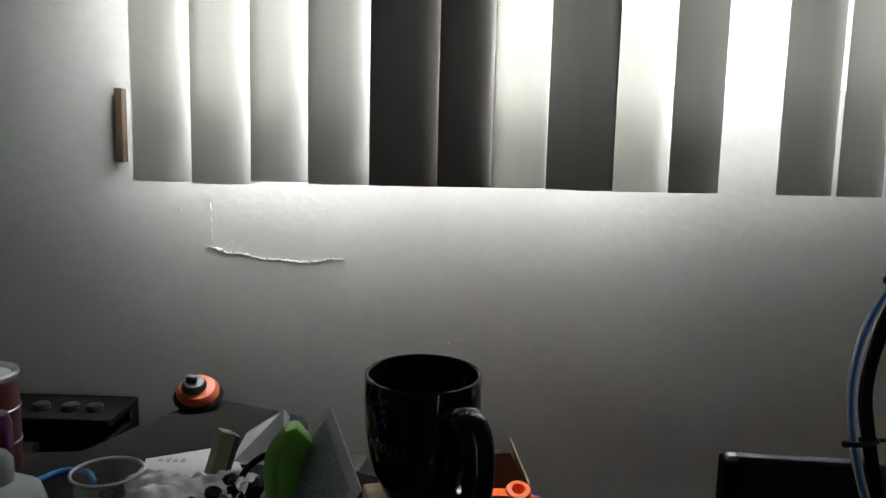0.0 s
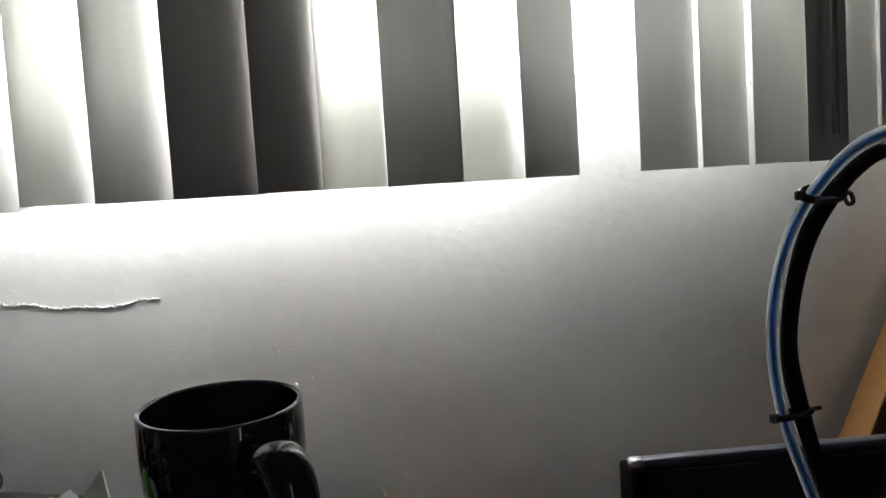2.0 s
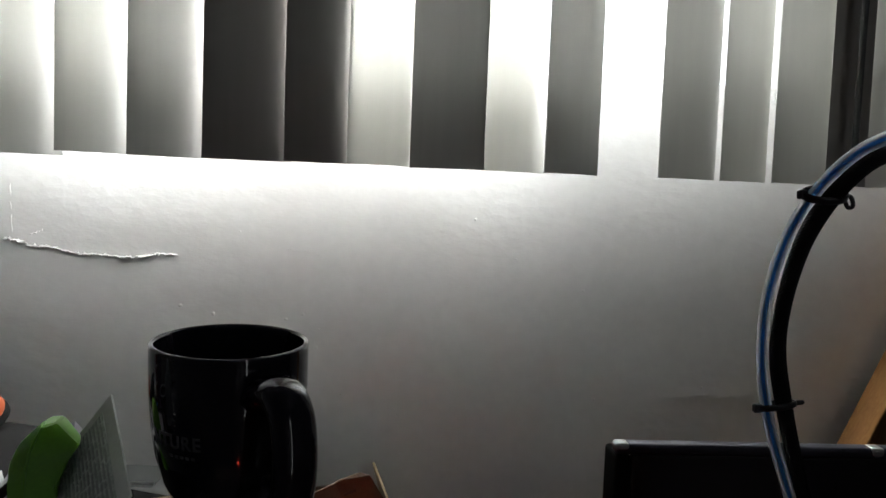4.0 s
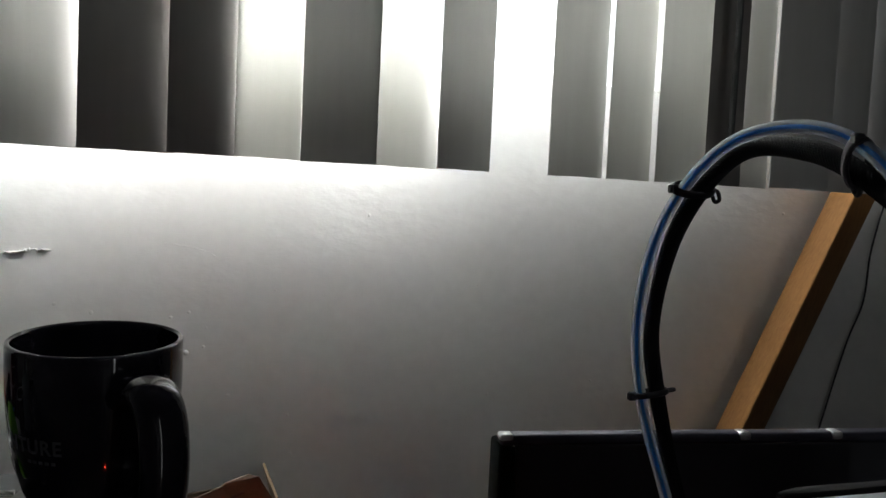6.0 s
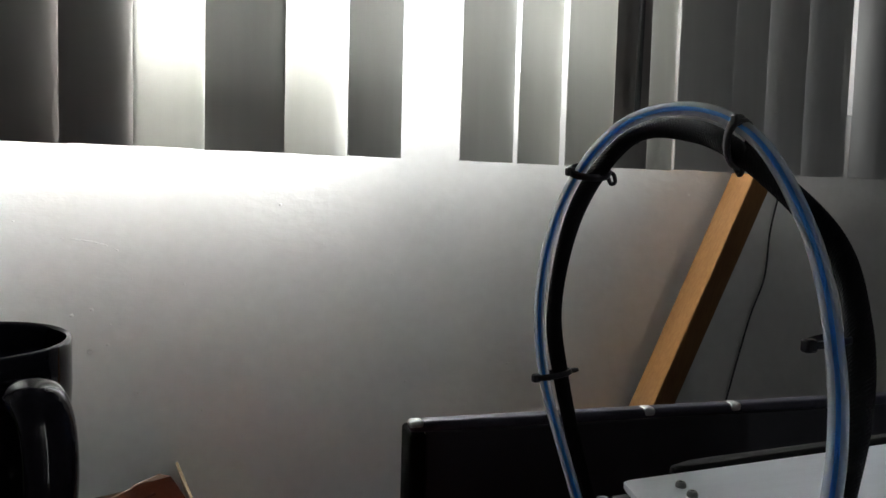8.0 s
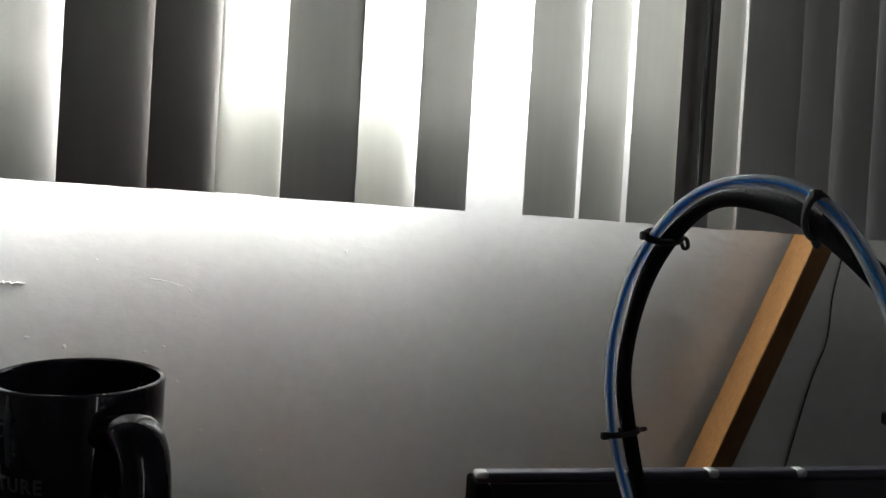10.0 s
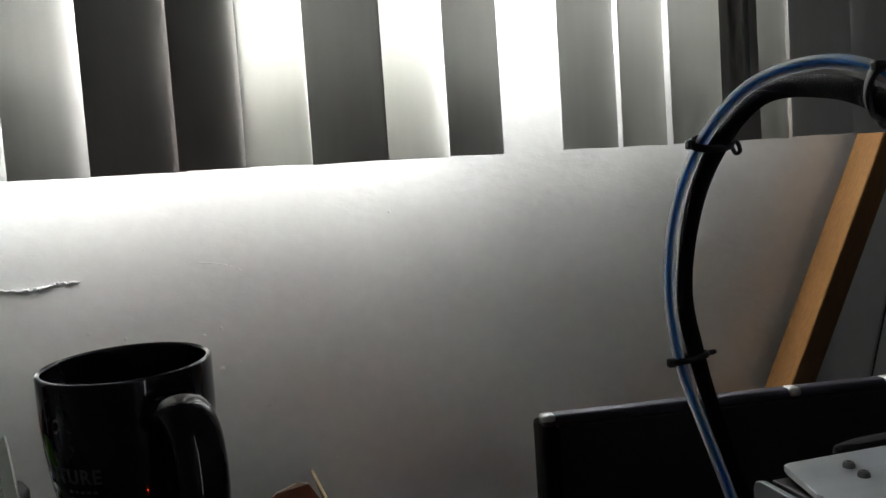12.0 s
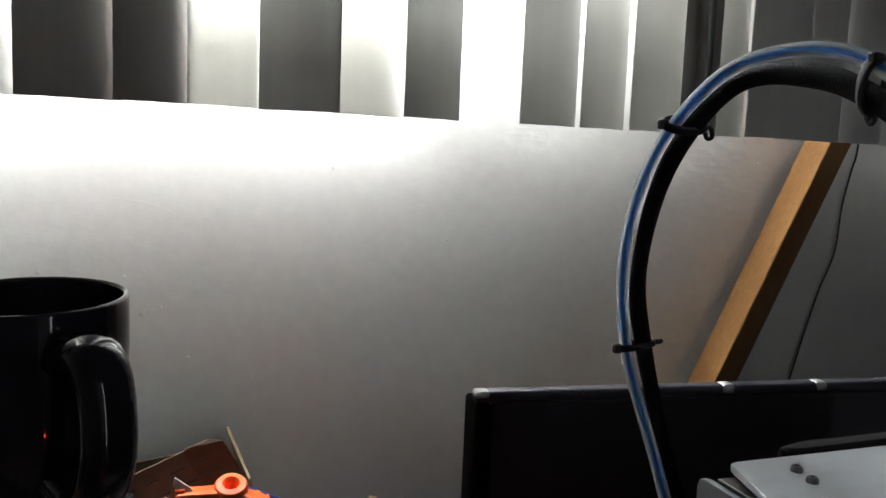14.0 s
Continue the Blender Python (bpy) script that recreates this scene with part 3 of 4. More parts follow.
part("fold", prism(fold, -0.12, 0.070, 0.0, Matrix.Translation((0, 0, tz)) @ upright), STEEL, mach, "rounded fold of the pale plate", smooth=True)
face_pts = [(0.107, -0.11), (0.107, -0.0095), (0.1055, -0.0065), (0.102, -0.0055), (0.074, -0.0055), (0.0702, -0.0092), (-0.12, -0.0092), (-0.12, -0.11)]
face_m = Matrix.Translation((-0.0968, 0, tz)) @ Matrix(((0, 0, 1, 0), (1, 0, 0, 0), (0, 1, 0, 0), (0, 0, 0, 1)))
part("side_plate", prism(face_pts, -0.0015, 0.0015, 0.0005, face_m), SIDE, mach, "brushed metal side plate in a shaded tone")
# black filler stands in for the dark of the gap between plates
part("slot", box((-0.0945, 0.0715, tz - 0.02), (-0.083, 0.1, tz - 0.0045), 0.0005), BLACK, mach)
part("inner_block", box((-0.08, -0.11, 0.2605), (0.2, 0.095, tz - 0.0045), 0.002), MATT, mach)
part("rear_cover", prism([(-0.056, 0.1075), (-0.046, 0.109), (0.2, 0.1185), (0.2, 0.128), (-0.04, 0.119), (-0.056, 0.114)], 0.26, tz + 0.0005, 0.003), SOFT, mach, "black rounded rear cover", smooth=True)


def screw(x, y, z, m=None, r=0.0023):
    bm = lathe([(0, 0), (r, 0), (r, 0.0012), (r * 0.75, 0.0022), (r * 0.42, 0.0024), (r * 0.4, 0.0012), (0, 0.0011)], 20, Matrix.Translation((x, y, z)))
    if m:
        bm.transform(m)
    return part("screw", bm, SCREW, mach, "dull steel screw", smooth=True)


screw(-0.067, 0.090, tz)
screw(-0.069, 0.080, tz)
facing = Matrix.Translation((-0.0983, 0, 0)) @ Matrix.Rotation(radians(-90), 4, "Y")
for y, z in ((0.064, tz - 0.0105), (0.06, tz - 0.075), (-0.06, tz - 0.02)):
    screw(z, y, 0, facing)
part("socket", lathe([(0, 0), (0.005, 0), (0.0062, 0.002), (0.0062, 0.003), (0.0046, 0.003), (0.0042, 0.001), (0, 0.001)], 24, facing @ Matrix.Translation((tz - 0.021, 0.071, 0))), GREY, mach, "dark round socket", smooth=True)

# ---- feed tube and cable sleeve in one loop ----
tube_line = [(0.2655, 0.47, 0.9533), (0.2495, 0.496, 1.0372), (0.2407, 0.523, 1.101), (0.2378, 0.526, 1.1559), (0.243, 0.511, 1.2085), (0.25, 0.47, 1.2458), (0.256, 0.42, 1.252), (0.2565, 0.376, 1.235), (0.2532, 0.342, 1.197), (0.244, 0.32, 1.1599), (0.2313, 0.305, 1.1256), (0.215, 0.296, 1.0895)]
sleeve_line = [(0.275, 0.47, 0.9533), (0.257, 0.496, 1.0372), (0.2518, 0.523, 1.101), (0.2485, 0.528, 1.1458), (0.2535, 0.514, 1.2034), (0.26, 0.474, 1.2418), (0.264, 0.425, 1.2421), (0.2665, 0.385, 1.2241), (0.2725, 0.35, 1.1946), (0.2695, 0.333, 1.1643), (0.26, 0.323, 1.1298), (0.2525, 0.322, 1.097), (0.246, 0.322, 1.07)]
loop = thing("cable_loop", (0.25, 0.42, 1.084), "clear tube with blue filament tied to a black cable sleeve", "cable")
back = Matrix.Translation((-0.25, -0.42, -1.084))
bm = sweep(glide(tube_line, 14), 0.0033, 20)
bm.transform(back)
part("clear_tube", bm, TUBE, loop, "milky clear plastic tube", smooth=True)
# the filament is shifted towards the viewpoint, standing in for refraction in the tube
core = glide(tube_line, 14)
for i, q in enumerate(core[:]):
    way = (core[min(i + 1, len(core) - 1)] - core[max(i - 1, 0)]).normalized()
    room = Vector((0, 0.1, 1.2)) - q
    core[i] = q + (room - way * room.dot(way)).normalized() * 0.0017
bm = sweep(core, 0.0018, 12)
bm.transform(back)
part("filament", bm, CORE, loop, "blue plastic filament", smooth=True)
bm = sweep(glide(sleeve_line, 46), lambda u: 0.0042 + 0.0009 * min(1, u * 2) + 0.0003 * math.sin(u * 41), 30, 1.0, 0.014)
bm.transform(back)
part("cable_sleeve", bm, SLEEVE, loop, "black braided cable sleeve")


def tie(a, b, way, tail, curled=1.0, thick=0.001):
    """A black cable tie round tube and sleeve, with its head and curled tail."""
    a, b, way = Vector(a), Vector(b), Vector(way).normalized()
    mid, u = (a + b) / 2, (b - a)
    half = u.length / 2 + 0.0056
    u = u.normalized()
    v = way.cross(u).normalized()
    ring = [mid + u * half * math.cos(t) + v * 0.0058 * math.sin(t) for t in (math.tau * k / 28 for k in range(29))]
    band = sweep(ring, thick, 8, 1.9)
    head = bmesh.new()
    bmesh.ops.create_cube(head, size=1, matrix=Matrix.Translation(mid - u * half) @ Matrix.Diagonal((0.0052, 0.0042, 0.005, 1)))
    bmesh.ops.bevel(head, geom=head.edges[:], offset=0.0008, segments=1, affect="EDGES")
    end = mid + u * half
    w = Vector(tail)
    curl = sweep(glide([end - u * 0.002, end + w * 0.4 + way * 0.002 * curled, end + w, end + w * 0.75 - way * 0.0028 * curled, end + w * 0.25 - way * 0.002 * curled], 6), 0.0012, 8)
    bm = joined(band, head, curl)
    bm.transform(back)
    return part("cable_tie", bm, BLACK, loop, "black plastic cable tie", smooth=True)


tie((0.246, 0.501, 1.2235), (0.2585, 0.5, 1.2235), (0.2, -0.55, 0.8), (0.004, -0.001, -0.005), 1.0, 0.0014)
tie((0.2405, 0.5225, 1.1019), (0.252, 0.5225, 1.1035), (0.0, 0.1, 1.0), (0.005, 0.0, 0.0005), 0.15)
tie((0.2565, 0.388, 1.24), (0.265, 0.396, 1.23), (0.0, -0.75, -0.5), (0.001, 0.001, -0.005), 1.0, 0.0016)
tie((0.2475, 0.331, 1.1585), (0.2695, 0.338, 1.159), (0.05, 0.1, 1.0), (0.004, 0.002, 0.002), 0.2, 0.0007)

# ---- carton, toy and card scraps by the wall ----
carton = thing("carton", (0.0, 1.0, 0.75), "torn brown cardboard carton with dark print", "carton")
front = [(-0.1, -0.075, -0.07), (0.1, -0.02, -0.07), (0.062, 0.0, 0.098), (0.037, 0.002, 0.139), (0.026, 0.003, 0.142), (0.0, -0.004, 0.135), (-0.003, -0.005, 0.132), (-0.08, -0.03, 0.108)]
part("front_panel", slab(front, 0.004), CARD, carton)
part("side_panel", slab([(0.108, -0.015, -0.07), (0.069, 0.004, 0.092), (0.05, 0.06, 0.124), (0.048, 0.095, 0.122), (0.1, 0.095, -0.07)], 0.003), TAN, carton, "pale torn edge of cardboard")
part("back_panel", slab([(-0.12, 0.06, -0.07), (0.08, 0.09, -0.07), (0.04, 0.095, 0.10), (-0.1, 0.065, 0.09)], 0.004), CARD, carton)
up, along = Vector((-0.04, 0.02, 0.11)).normalized(), Vector((0.117, 0.035, 0.035)).normalized()
nrm = along.cross(up).normalized()
if nrm.y > 0:
    nrm = -nrm
rnd = random.Random(4)
for row in range(6):
    for k in range(4):
        c = Vector((-0.068, -0.0305, 0.095)) - up * row * 0.017 + along * (0.004 + k * 0.026 + row * 0.004) + nrm * 0.0045
        ln = rnd.uniform(0.014, 0.022)
        part("print_line", slab([c, c + along * ln, c + along * ln + up * 0.0028, c + up * 0.0028], 0.0004), INK, carton)

toy = thing("toy_launcher", (0.045, 0.93, 0.75), "orange and dark blue plastic toy with white fins", "toy")
ring_m = Matrix.Translation((0, 0, 0.118)) @ Matrix.Rotation(radians(22), 4, "X")
part("barrel", lathe([(0.0062, -0.05), (0.0142, -0.05), (0.0142, -0.012), (0.0168, -0.010), (0.0168, -0.002), (0.0148, 0.001), (0.009, 0.002), (0.0068, -0.001), (0.0062, -0.05)], 36, ring_m), ORANGE, toy, "orange ring-shaped muzzle", smooth=True)
part("front_arm", joined(box((-0.05, -0.009, 0.088), (-0.008, 0.014, 0.114), 0.003), box((-0.053, -0.01, -0.07), (-0.034, 0.012, 0.115), 0.003), box((-0.054, -0.006, 0.108), (-0.044, 0.006, 0.119), 0.002)), ORANGE, toy, "orange plastic arm", smooth=True)
part("rear_arm", prism([(0.008, 0.112), (0.03, 0.103), (0.052, 0.088), (0.053, 0.076), (0.008, 0.082)], -0.012, 0.012, 0.003, Matrix.Rotation(radians(90), 4, "X")), ORANGE, toy, "orange plastic arm", smooth=True)
part("grip", box((0.004, -0.014, -0.07), (0.018, 0.008, 0.085), 0.003), ORANGE, toy, "orange plastic grip", smooth=True)
part("body", prism([(0.014, -0.07), (0.014, 0.07), (0.03, 0.078), (0.062, 0.064), (0.105, 0.048), (0.108, 0.036), (0.08, 0.02), (0.08, -0.07)], -0.006, 0.03, 0.004, Matrix.Translation((0, -0.002, 0)) @ Matrix.Rotation(radians(90), 4, "X")), BLUE, toy, smooth=True)
part("rail", prism([(0.012, 0.103), (0.018, 0.106), (0.056, 0.088), (0.056, 0.076), (0.012, 0.09)], -0.022, -0.0125, 0.002, Matrix.Rotation(radians(90), 4, "X")), BLUE, toy, smooth=True)
part("side_panel", box((-0.0355, -0.008, -0.07), (0.0035, 0.01, 0.074), 0.003), BLUE, toy, smooth=True)
part("trigger", box((0.05, -0.036, 0.006), (0.075, -0.031, 0.05), 0.004), BLACK, toy, "black trigger block", smooth=True)
for fin in ([(-0.054, 0.131), (-0.056, 0.123), (-0.046, 0.106), (-0.036, 0.108), (-0.038, 0.118)], [(-0.063, 0.111), (-0.066, 0.102), (-0.052, 0.088), (-0.04, 0.088), (-0.042, 0.099)]):
    part("fin", prism(fin, 0.001, 0.003, 0.0004, Matrix.Rotation(radians(90), 4, "X")), WHITE, toy, "white pointed plastic fin")
# black disc paints the dark inside of an uncut hole
part("screw_hole_dot", lathe([(0, 0), (0.0016, 0), (0.0016, 0.0006), (0, 0.0006)], 16, Matrix.Translation((-0.0205, -0.009, 0.1)) @ Matrix.Rotation(radians(90), 4, "X")), BLACK, toy, "small black disc for the dark of a screw hole")
for x, z in ((0.026, 0.1035), (0.036, 0.0985), (0.045, 0.0925)):
    part("ridge", box((x - 0.003, -0.0125, z - 0.008), (x + 0.003, 0.0125, z + 0.0005), 0.001), ORANGE, toy, smooth=True)
part("collar", lathe([(0.0145, -0.034), (0.0162, -0.0335), (0.0162, -0.027), (0.0145, -0.0265)], 32, ring_m), ORANGE, toy, smooth=True)
part("blade", prism([(-0.006, 0.0), (0.007, 0.0), (0.006, 0.085), (-0.001, 0.075)], 0.009, 0.0105, 0.0004, Matrix.Translation((-0.01, -0.004, 0)) @ Matrix.Rotation(radians(90), 4, "X")), WHITE, toy, "white flat blade")
part("lever", sweep([Vector((0.125, -0.04, -0.069)), Vector((0.1, -0.02, 0.045))], 0.008, 14), GREY, toy, "grey round lever", smooth=True)
part("foot", box((-0.105, -0.02, -0.07), (-0.0525, 0.012, 0.024), 0.004), ORANGE, toy, "orange plastic foot", smooth=True)


def card_strip(place, turn, tilt, length, width, seed):
    """A torn strip of corrugated card with printed bars across it."""
    rnd = random.Random(seed)
    strip = thing("card_strip", place, "torn strip of tan corrugated card with dark bars", "card strip", "card strips on the desk", turn=turn, tilt=0, lean=tilt)
    pts = [(0, 0), (length, 0)]
    n = 7
    for k in range(n + 1):
        u = 1 - k / n
        pts.append((length * u - 0.002, width * (1 + 0.07 * (k % 2)) + rnd.uniform(-0.001, 0.001)))
    part("sheet", prism(pts, 0.0, 0.004, 0.0006), TAN, strip)
    for k in range(6):
        x = length * (0.1 + 0.15 * k)
        part("bar", box((x, width * rnd.uniform(0.35, 0.5), 0.0041), (x + 0.0024, width * 0.97, 0.0046), 0, Matrix.Translation((x, 0, 0)) @ Matrix.Rotation(radians(rnd.uniform(8, 16)), 4, "Z") @ Matrix.Translation((-x, 0, 0))), INK, strip)
    return strip


heap = tagged(part("crumpled_cloth", crumpled(30, 20, 0.3, 0.2, 12, 0.085), NAVY, smooth=True), "dark navy cloth heap on the desk by the wall", "cloth")
heap.matrix_world = pose(0.23, 0.965, 0.681)
card_strip((0.118, 0.915, 0.752), 36, -18, 0.148, 0.031, 2)
card_strip((0.165, 0.885, 0.747), 18, -3, 0.095, 0.035, 3)
card_strip((0.10, 0.89, 0.752), 10, 0, 0.09, 0.03, 5)

# ---- suction cup holder on the case ----
cup = thing("suction_cup", (-0.374, 0.958, 0.972), "orange and black suction cup with a black knob", "suction cup", tilt=27, lean=6)
cup.scale = (1.0, 1.0, 0.6)
part("base", lathe([(0, 0), (0.031, 0), (0.0315, 0.002), (0.030, 0.006), (0.027, 0.010), (0.0, 0.010)], 40), MATT, cup, "dark grey rubber skirt", smooth=True)
part("ring", lathe([(0, 0.0105), (0.0265, 0.0105), (0.027, 0.016), (0.022, 0.027), (0.013, 0.031), (0, 0.031)], 40), CUPORANGE, cup, "orange rubber ring", smooth=True)
knobm = Matrix.Translation((-0.004, -0.002, 0.029)) @ Matrix.Rotation(radians(-8), 4, "X")
part("knob", joined(lathe([(0, 0), (0.0155, 0), (0.016, 0.006), (0.012, 0.013), (0, 0.015)], 24, knobm), box((-0.010, -0.004, 0.012), (0.004, 0.003, 0.027), 0.002, knobm)), BLACK, cup, "black plastic knob", smooth=True)

# ---- black box with knobs by the wall ----
amp = thing("amplifier", (-0.662, 1.04, 0.719), "black box with three knobs and an open slot", "amplifier")
for lo, hi in (((-0.15, -0.04, 0.188), (0.15, 0.06, 0.2)), ((-0.15, -0.04, 0.134), (0.15, 0.06, 0.146)), ((-0.15, 0.03, -0.038), (0.15, 0.06, 0.188)), ((0.141, -0.04, -0.038), (0.151, 0.03, 0.172)), ((-0.151, -0.04, -0.038), (-0.141, 0.03, 0.172)), ((-0.14, -0.03, -0.038), (0.14, 0.03, 0.09))):
    part("panel", box(lo, hi, 0.002), MATT, amp)
for x in (0.018, 0.06, 0.095):
    part("knob", lathe([(0, 0), (0.0115, 0), (0.012, 0.006), (0.0105, 0.009), (0, 0.0095)], 24, Matrix.Translation((x + 0.02, -0.005, 0.2002))), BLACK, amp, smooth=True)
tagged(part("white_card", box((-0.655, 1.0, 0.8655), (-0.62, 1.02, 0.8775), 0.002), WHITE), "small white card lying in the open slot", "card")

# ---- green scraper, printed sheet, block, papers ----
scraper = thing("green_scraper", (-0.183, 0.606, 0.971), "bright green wavy plastic scraper standing on end", "scraper")
scraper.scale = (1.15, 1, 1)
bm = bmesh.new()
rings = []
for z, xl, xr, dy in ((0.0, -0.005, 0.004, 0.0), (0.01, -0.013, 0.008, 0.0), (0.027, -0.0145, 0.0165, -0.001), (0.042, -0.0165, 0.0125, 0.0), (0.056, -0.018, 0.0075, 0.003), (0.07, -0.018, 0.012, 0.007), (0.081, -0.014, 0.018, 0.011), (0.093, -0.004, 0.004, 0.018)):
    rings.append([bm.verts.new((x, y + dy, z)) for x, y in ((xl, 0.0), (xl * 0.3, -0.011 - 0.2 * xr), (xr, -0.002), (xr * 0.8, 0.014), (xl * 0.8, 0.012))])
for a, b in zip(rings, rings[1:]):
    for k in range(5):
        bm.faces.new((a[k], a[(k + 1) % 5], b[(k + 1) % 5], b[k]))
bm.faces.new(rings[0][::-1]), bm.faces.new(rings[-1])
bmesh.ops.bevel(bm, geom=bm.edges[:], offset=0.001, segments=2, affect="EDGES")
part("body", bm, GREEN, scraper, smooth=True)

sheet = thing("abrasive_sheet", (-0.168, 0.622, 0.962), "grey mottled abrasive sheet with a pale border, leaning", "sheet")
A, B, C = Vector((0.015, 0.023, 0.114)), Vector((0.055, -0.082, 0.086)), Vector((-0.006, -0.088, 0.002))
D = A + C - B
part("border", slab([A, B, C, D], 0.0015), BORDER, sheet, "pale grey border")
inn = [A.lerp(C, 0.09), B.lerp(D, 0.09), C.lerp(A, 0.05), D.lerp(B, 0.07)]
nn = (B - A).cross(C - A).normalized()
part("face", slab([q - nn * 0.0006 for q in inn], 0.0005), SHEET, sheet)
rnd = random.Random(21)
for k in range(26):
    u0 = 0.02 + k / 27
    p, q = inn[0].lerp(inn[3], u0), inn[1].lerp(inn[2], u0)
    wide = (inn[3] - inn[0]) / 27 * 0.42
    at = 0.02
    bmp = bmesh.new()
    while at < 0.95:
        to = min(0.98, at + rnd.uniform(0.05, 0.2))
        g = [p.lerp(q, at), p.lerp(q, to), p.lerp(q, to) + wide, p.lerp(q, at) + wide]
        bmp = joined(bmp, slab([c - nn * 0.0012 for c in g], 0.0004))
        at = to + rnd.uniform(0.015, 0.04)
    part("print_line", bmp, ROWS, sheet)
part("backing", slab([q + nn * 0.0021 for q in inn], 0.0005), SHEET, sheet)

black_box = tagged(part("power_brick", box((-0.028, -0.068, 0), (0.028, 0.068, 0.045), 0.006, None, 3), SOFT, smooth=True), "matt black rounded power brick", "power brick")
black_box.matrix_world = pose(-0.156, 0.6266, 0.958, 0, 0, 23)
zipper = thing("plastic_pouch", (-0.163, 0.685, 1.003), "small clear plastic pouch lying on the power brick", "pouch", turn=-8)
part("film", box((-0.03, -0.014, 0), (0.035, 0.02, 0.005), 0.0022, None, 3), CLEARCUP, zipper, smooth=True)
part("zip", sweep(glide([(-0.03, -0.016, 0.0045), (0.0, -0.017, 0.004), (0.036, -0.014, 0.004)]), 0.0015, 8, ribs=0.2), WHITE, zipper)

stick = thing("sanding_block", (-0.279, 0.705, 0.961), "pale wooden sanding block with a grey side", "sanding block", turn=28, tilt=-8, lean=20)
part("wood", box((-0.009, -0.008, 0), (0.005, 0.014, 0.061), 0.0012), BALSA, stick)
part("grit", box((0.0052, -0.008, 0.001), (0.0105, 0.014, 0.0595), 0.001), BALSASIDE, stick, "grey gritty side")


wrap = thing("plastic_wrap", (-0.291, 0.668, 0.9605), "crumpled milky plastic wrapping with arched folds", "wrapping")
part("film", crumpled(110, 120, 0.112, 0.12, 2, 0.036, ((0.46, 0.16, 0.075, 0.075), (0.6, 0.3, 0.07, 0.075), (0.73, 0.45, 0.07, 0.08), (0.83, 0.63, 0.065, 0.085)), 1.9), BAG, wrap, smooth=True)
lip = glide([(-0.04, -0.068, 0.008), (-0.012, -0.068, 0.014), (0.022, -0.058, 0.02), (0.044, -0.025, 0.022), (0.047, 0.01, 0.024), (0.044, 0.03, 0.02)], 8)
part("lip", sweep(lip, lambda u: 0.0025 + 0.0025 * math.sin(math.pi * u) + 0.001 * math.sin(u * 23), 14, 0.8), BAG, wrap, "rolled milky edge", smooth=True)
for name, pts, z, lab in (
    ("paper_sheet", [(-0.374, 0.783), (-0.295, 0.826), (-0.262, 0.76), (-0.35, 0.70)], 0.9592, "small white printed paper slip lying flat"),
):
    tagged(part(name, prism(pts, z, z + 0.0012), PAPER), lab, "paper", "papers on the case")
tagged(part("paper_sheet", slab([(-0.281, 0.78, 0.9585), (-0.225, 0.78, 0.9585), (-0.226, 0.822, 0.998), (-0.233, 0.824, 1.005), (-0.274, 0.822, 0.978)], 0.001), PAPER), "white folded paper propped up on the case", "paper", "papers on the case")
slip = thing("printed_slip", (-0.345, 0.78, 0.9606), "faint grey print bars on a white slip", "paper slip")
for k in range(4):
    part("bar", box((-0.014 + k * 0.008, -0.003, 0), (-0.009 + k * 0.008, 0.003 + 0.002 * (k % 2), 0.0004)), ROWS, slip)

keys = thing("key_ring", (-0.222, 0.655, 0.9605), "black strap with a metal chain and keys", "key ring")
part("strap", sweep(glide([(-0.024, 0.02, 0.006), (-0.022, 0.04, 0.026), (-0.008, 0.055, 0.037), (0.01, 0.06, 0.039), (0.025, 0.052, 0.03), (0.03, 0.03, 0.012)], 8), 0.003, 10, 1.5), SOFT, keys, "black woven strap", smooth=True)
pouch = crumpled(24, 18, 0.085, 0.06, 6, 0.036)
pouch.transform(Matrix.Translation((0.018, 0, 0)))
part("fabric", pouch, SOFT, keys, smooth=True)
bm = bmesh.new()
for k in range(11):
    bmesh.ops.create_icosphere(bm, subdivisions=2, radius=0.0024, matrix=Matrix.Translation((-0.022 + k * 0.0042, -0.026 - k * 0.003, 0.036 - k * 0.0012)))
part("chain", bm, CHAIN, keys, "bright metal ball chain", smooth=True)
part("pin", sweep([Vector((0.004, 0.004, 0.0)), Vector((0.01, 0.01, 0.055))], 0.0012, 8), CHAIN, keys, "thin bright metal pin")

# ---- cup, can, bottles ----
tumbler = thing("clear_cup", (-0.330, 0.597, 0.958), "small clear plastic cup with brown scraps in it", "cup")
tumbler.scale = (1.07, 1.07, 0.87)
part("wall", lathe([(0, 0), (0.019, 0), (0.0205, 0.002), (0.0255, 0.079), (0.0267, 0.081), (0.0265, 0.0825), (0.0248, 0.0825), (0.024, 0.078), (0.019, 0.004), (0, 0.0035)], 48), CLEARCUP, tumbler, smooth=True)
bits = bmesh.new()
rnd = random.Random(8)
for k in range(26):
    a, r = rnd.uniform(0, math.tau), rnd.uniform(0, 0.014)
    bmesh.ops.create_icosphere(bits, subdivisions=1, radius=rnd.uniform(0.005, 0.01), matrix=Matrix.Translation((r * math.cos(a), r * math.sin(a), 0.014 + rnd.uniform(0, 0.052))) @ Euler((rnd.random() * 3, rnd.random() * 3, 0)).to_matrix().to_4x4() @ Matrix.Diagonal((1.2, 0.6, 0.35, 1)))
part("rim", lathe([(0.0255, 0.0826), (0.0275, 0.0826), (0.0279, 0.0838), (0.0268, 0.0848), (0.0255, 0.084), (0.0255, 0.0826)], 48), BAG, tumbler, "pale rolled rim", smooth=True)
part("scraps", bits, BITS, tumbler, "brown and grey scraps")
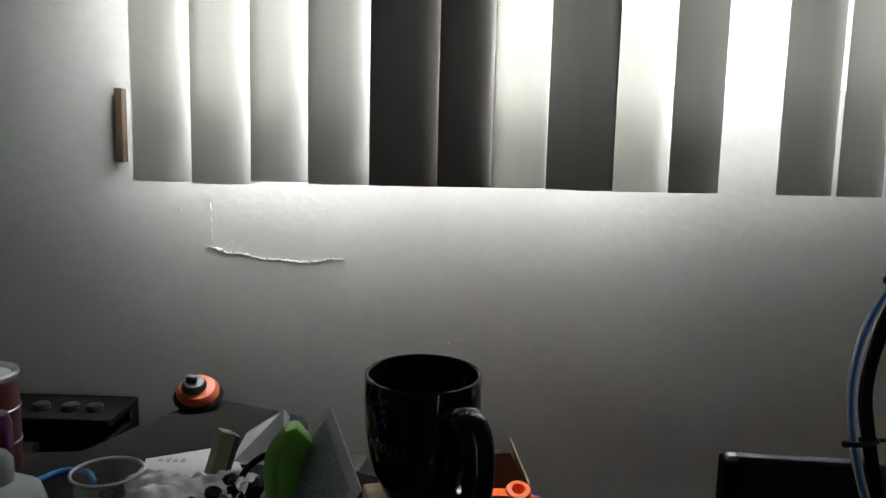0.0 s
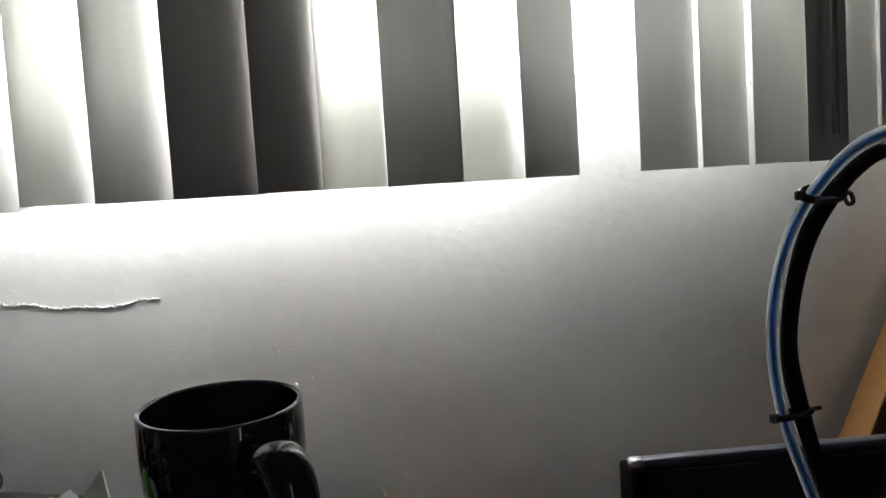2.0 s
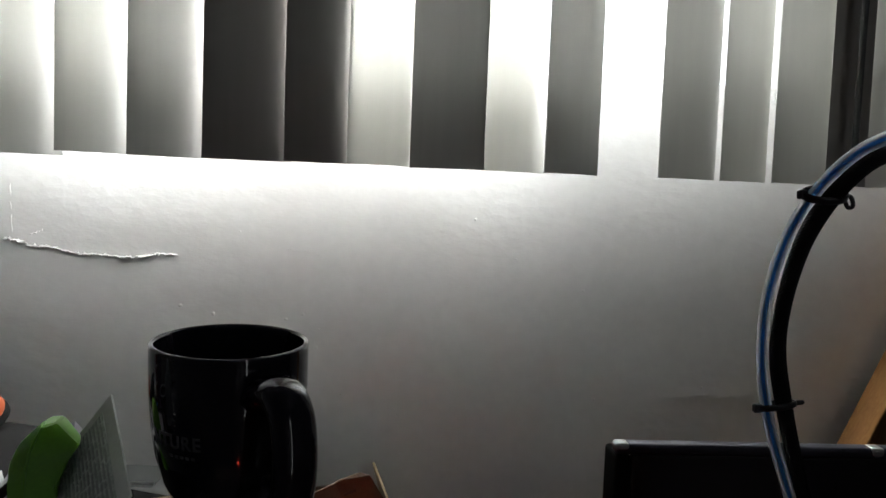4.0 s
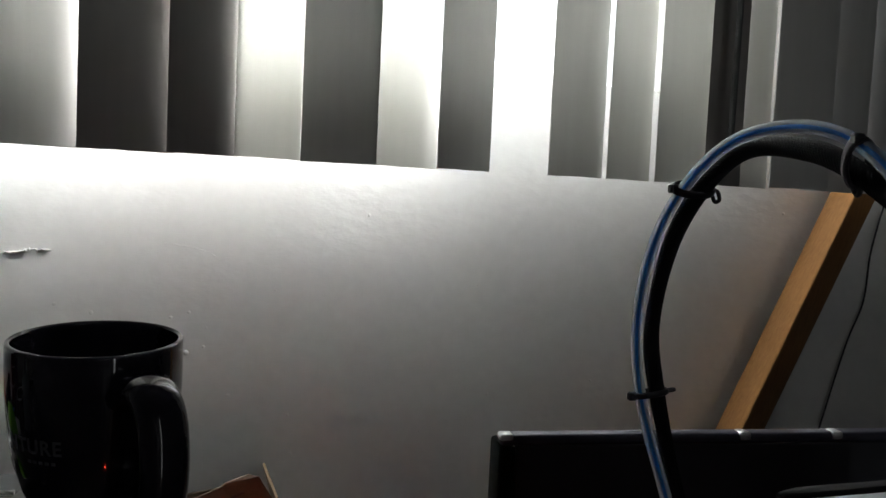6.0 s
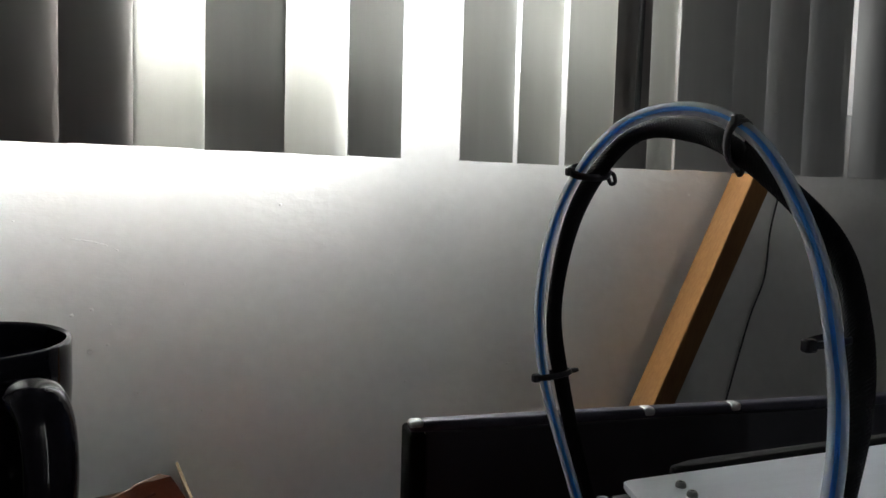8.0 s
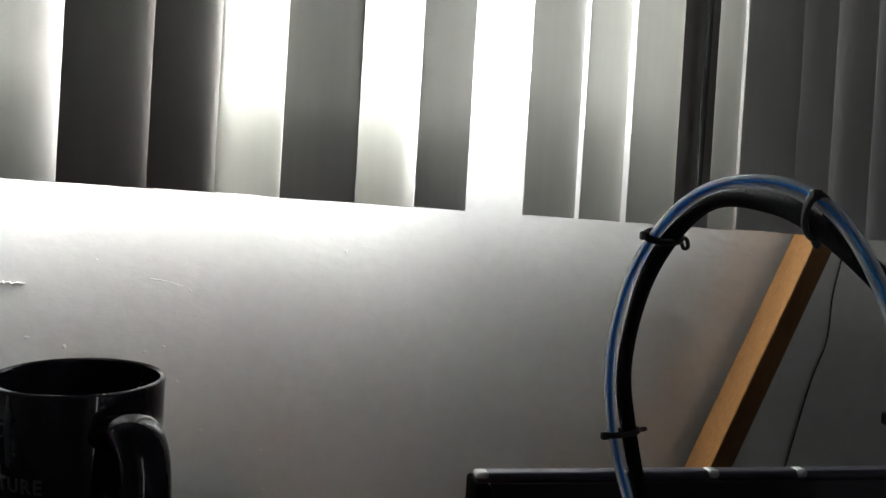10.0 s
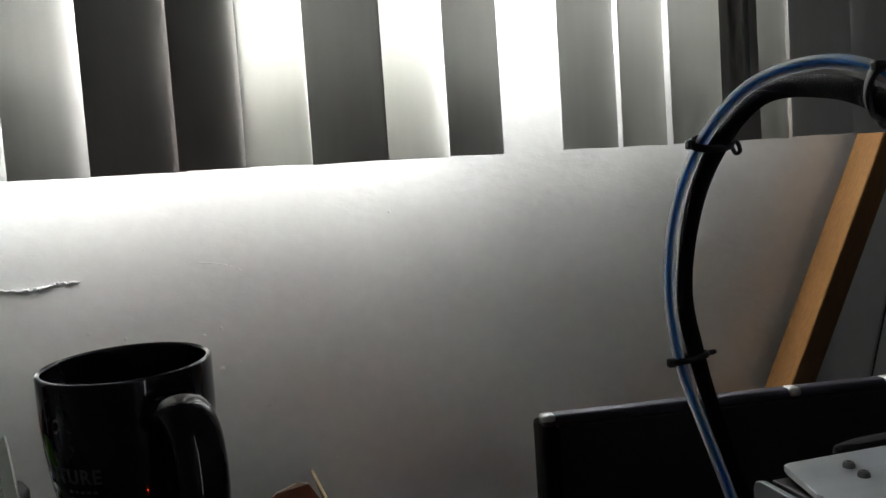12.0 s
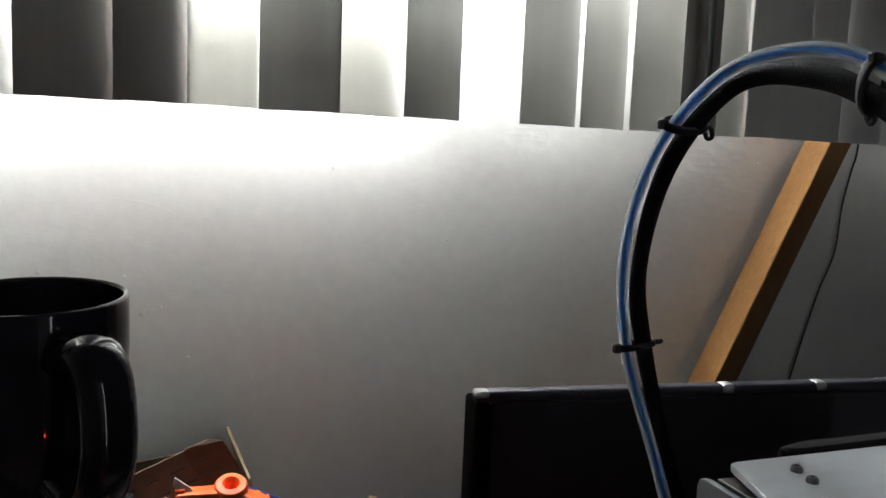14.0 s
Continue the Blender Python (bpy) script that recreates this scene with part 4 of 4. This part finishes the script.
can = thing("paint_can", (-0.53, 0.75, 0.958), "dark red paint can with a tin rim", "can")
can.scale = (1, 1, 0.89)
part("body", lathe([(0, 0), (0.036, 0), (0.0365, 0.003), (0.0365, 0.105), (0.0345, 0.11), (0, 0.11)], 48), CANRED, can, smooth=True)
part("rim", lathe([(0.030, 0.1105), (0.0352, 0.1105), (0.0375, 0.116), (0.0365, 0.119), (0.033, 0.118), (0.030, 0.114), (0, 0.113)], 48), TIN, can, "dull tin rim", smooth=True)
for z in (0.074, 0.034):
    part("band", lathe([(0.0367, z), (0.0372, z + 0.0005), (0.0372, z + 0.002), (0.0367, z + 0.0025)], 48), TIN, can, "pale thin band", smooth=True)
bottle = thing("pale_bottle", (-0.395, 0.545, 0.958), "pale bottle with a rounded shoulder and red stripe", "bottle")
bottle.scale = (1, 1, 0.91)
part("body", lathe([(0, 0), (0.036, 0), (0.038, 0.004), (0.038, 0.07), (0.034, 0.084), (0.022, 0.092), (0.016, 0.094), (0.0155, 0.112), (0.012, 0.118), (0, 0.119)], 48), PALEBLUE, bottle, smooth=True)
part("stripe", box((0.0265, -0.03, 0.01), (0.0285, -0.0266, 0.075), 0.0005), CANRED, bottle, "dark red stripe")
jar_cap = thing("steel_cap", (-0.352, 0.495, 0.958), "small bright steel cap on a white tub", "tub")
part("tub", lathe([(0, 0), (0.02, 0), (0.021, 0.002), (0.021, 0.058), (0, 0.06)], 32), WHITE, jar_cap, smooth=True)
part("cap", lathe([(0, 0.0602), (0.012, 0.0602), (0.0125, 0.064), (0.01, 0.069), (0, 0.07)], 32), SCREW, jar_cap, "bright steel cap", smooth=True)
purple = tagged(part("purple_tube", lathe([(0, 0), (0.014, 0), (0.0155, 0.003), (0.0155, 0.085), (0.012, 0.095), (0, 0.097)], 32), PURPLE, smooth=True), "dark purple plastic tube standing beside the can", "tube")
purple.matrix_world = pose(-0.462, 0.66, 0.958)
tagged(part("blue_cord", sweep(glide([(-0.46, 0.72, 0.9615), (-0.445, 0.745, 0.9615), (-0.42, 0.745, 0.9615), (-0.40, 0.72, 0.9615)]), 0.0028, 8), CORE, smooth=True), "short blue cord lying on the case", "cord")

# ---- white bag behind the monitor ----
bag = thing("plastic_bag", (0.47, 0.80, 0.75), "crumpled white plastic bag on a box behind the monitor", "bag")
part("film", crumpled(26, 16, 0.12, 0.08, 9, 0.034), WHITE, bag, smooth=True)
bag.matrix_world = pose(0.47, 0.80, 0.937)
tagged(part("brown_box", box((0.36, 0.72, 0.68), (0.60, 0.88, 0.936), 0.002), CARD), "plain brown cardboard box behind the monitor", "box")

# ---- added unseen box on the desk, whose red lamp makes the glint in the mug ----
LAMP = bpy.data.materials.new("red_indicator")
LAMP.use_nodes = True
LAMP.node_tree.nodes["Principled BSDF"].inputs["Base Color"].default_value = (0.6, 0.03, 0.02, 1)
LAMP.node_tree.nodes["Principled BSDF"].inputs["Emission Color"].default_value = (1.0, 0.06, 0.03, 1)
LAMP.node_tree.nodes["Principled BSDF"].inputs["Emission Strength"].default_value = 120
strip = thing("red_lamp_box", (0.085, 0.235, 0.68), "added black box with a small red lamp, out of view", "power strip", turn=30)
part("body", box((-0.06, -0.025, 0), (0.06, 0.025, 0.045), 0.004, None, 3), BLACK, strip, smooth=True)
part("indicator_lamp", lathe([(0, 0.0), (0.0032, 0.0), (0.0032, 0.001), (0.0024, 0.0024), (0, 0.003)], 20, Matrix.Translation((0, 0, 0.0452))), LAMP, strip, "glowing red indicator lamp", smooth=True)
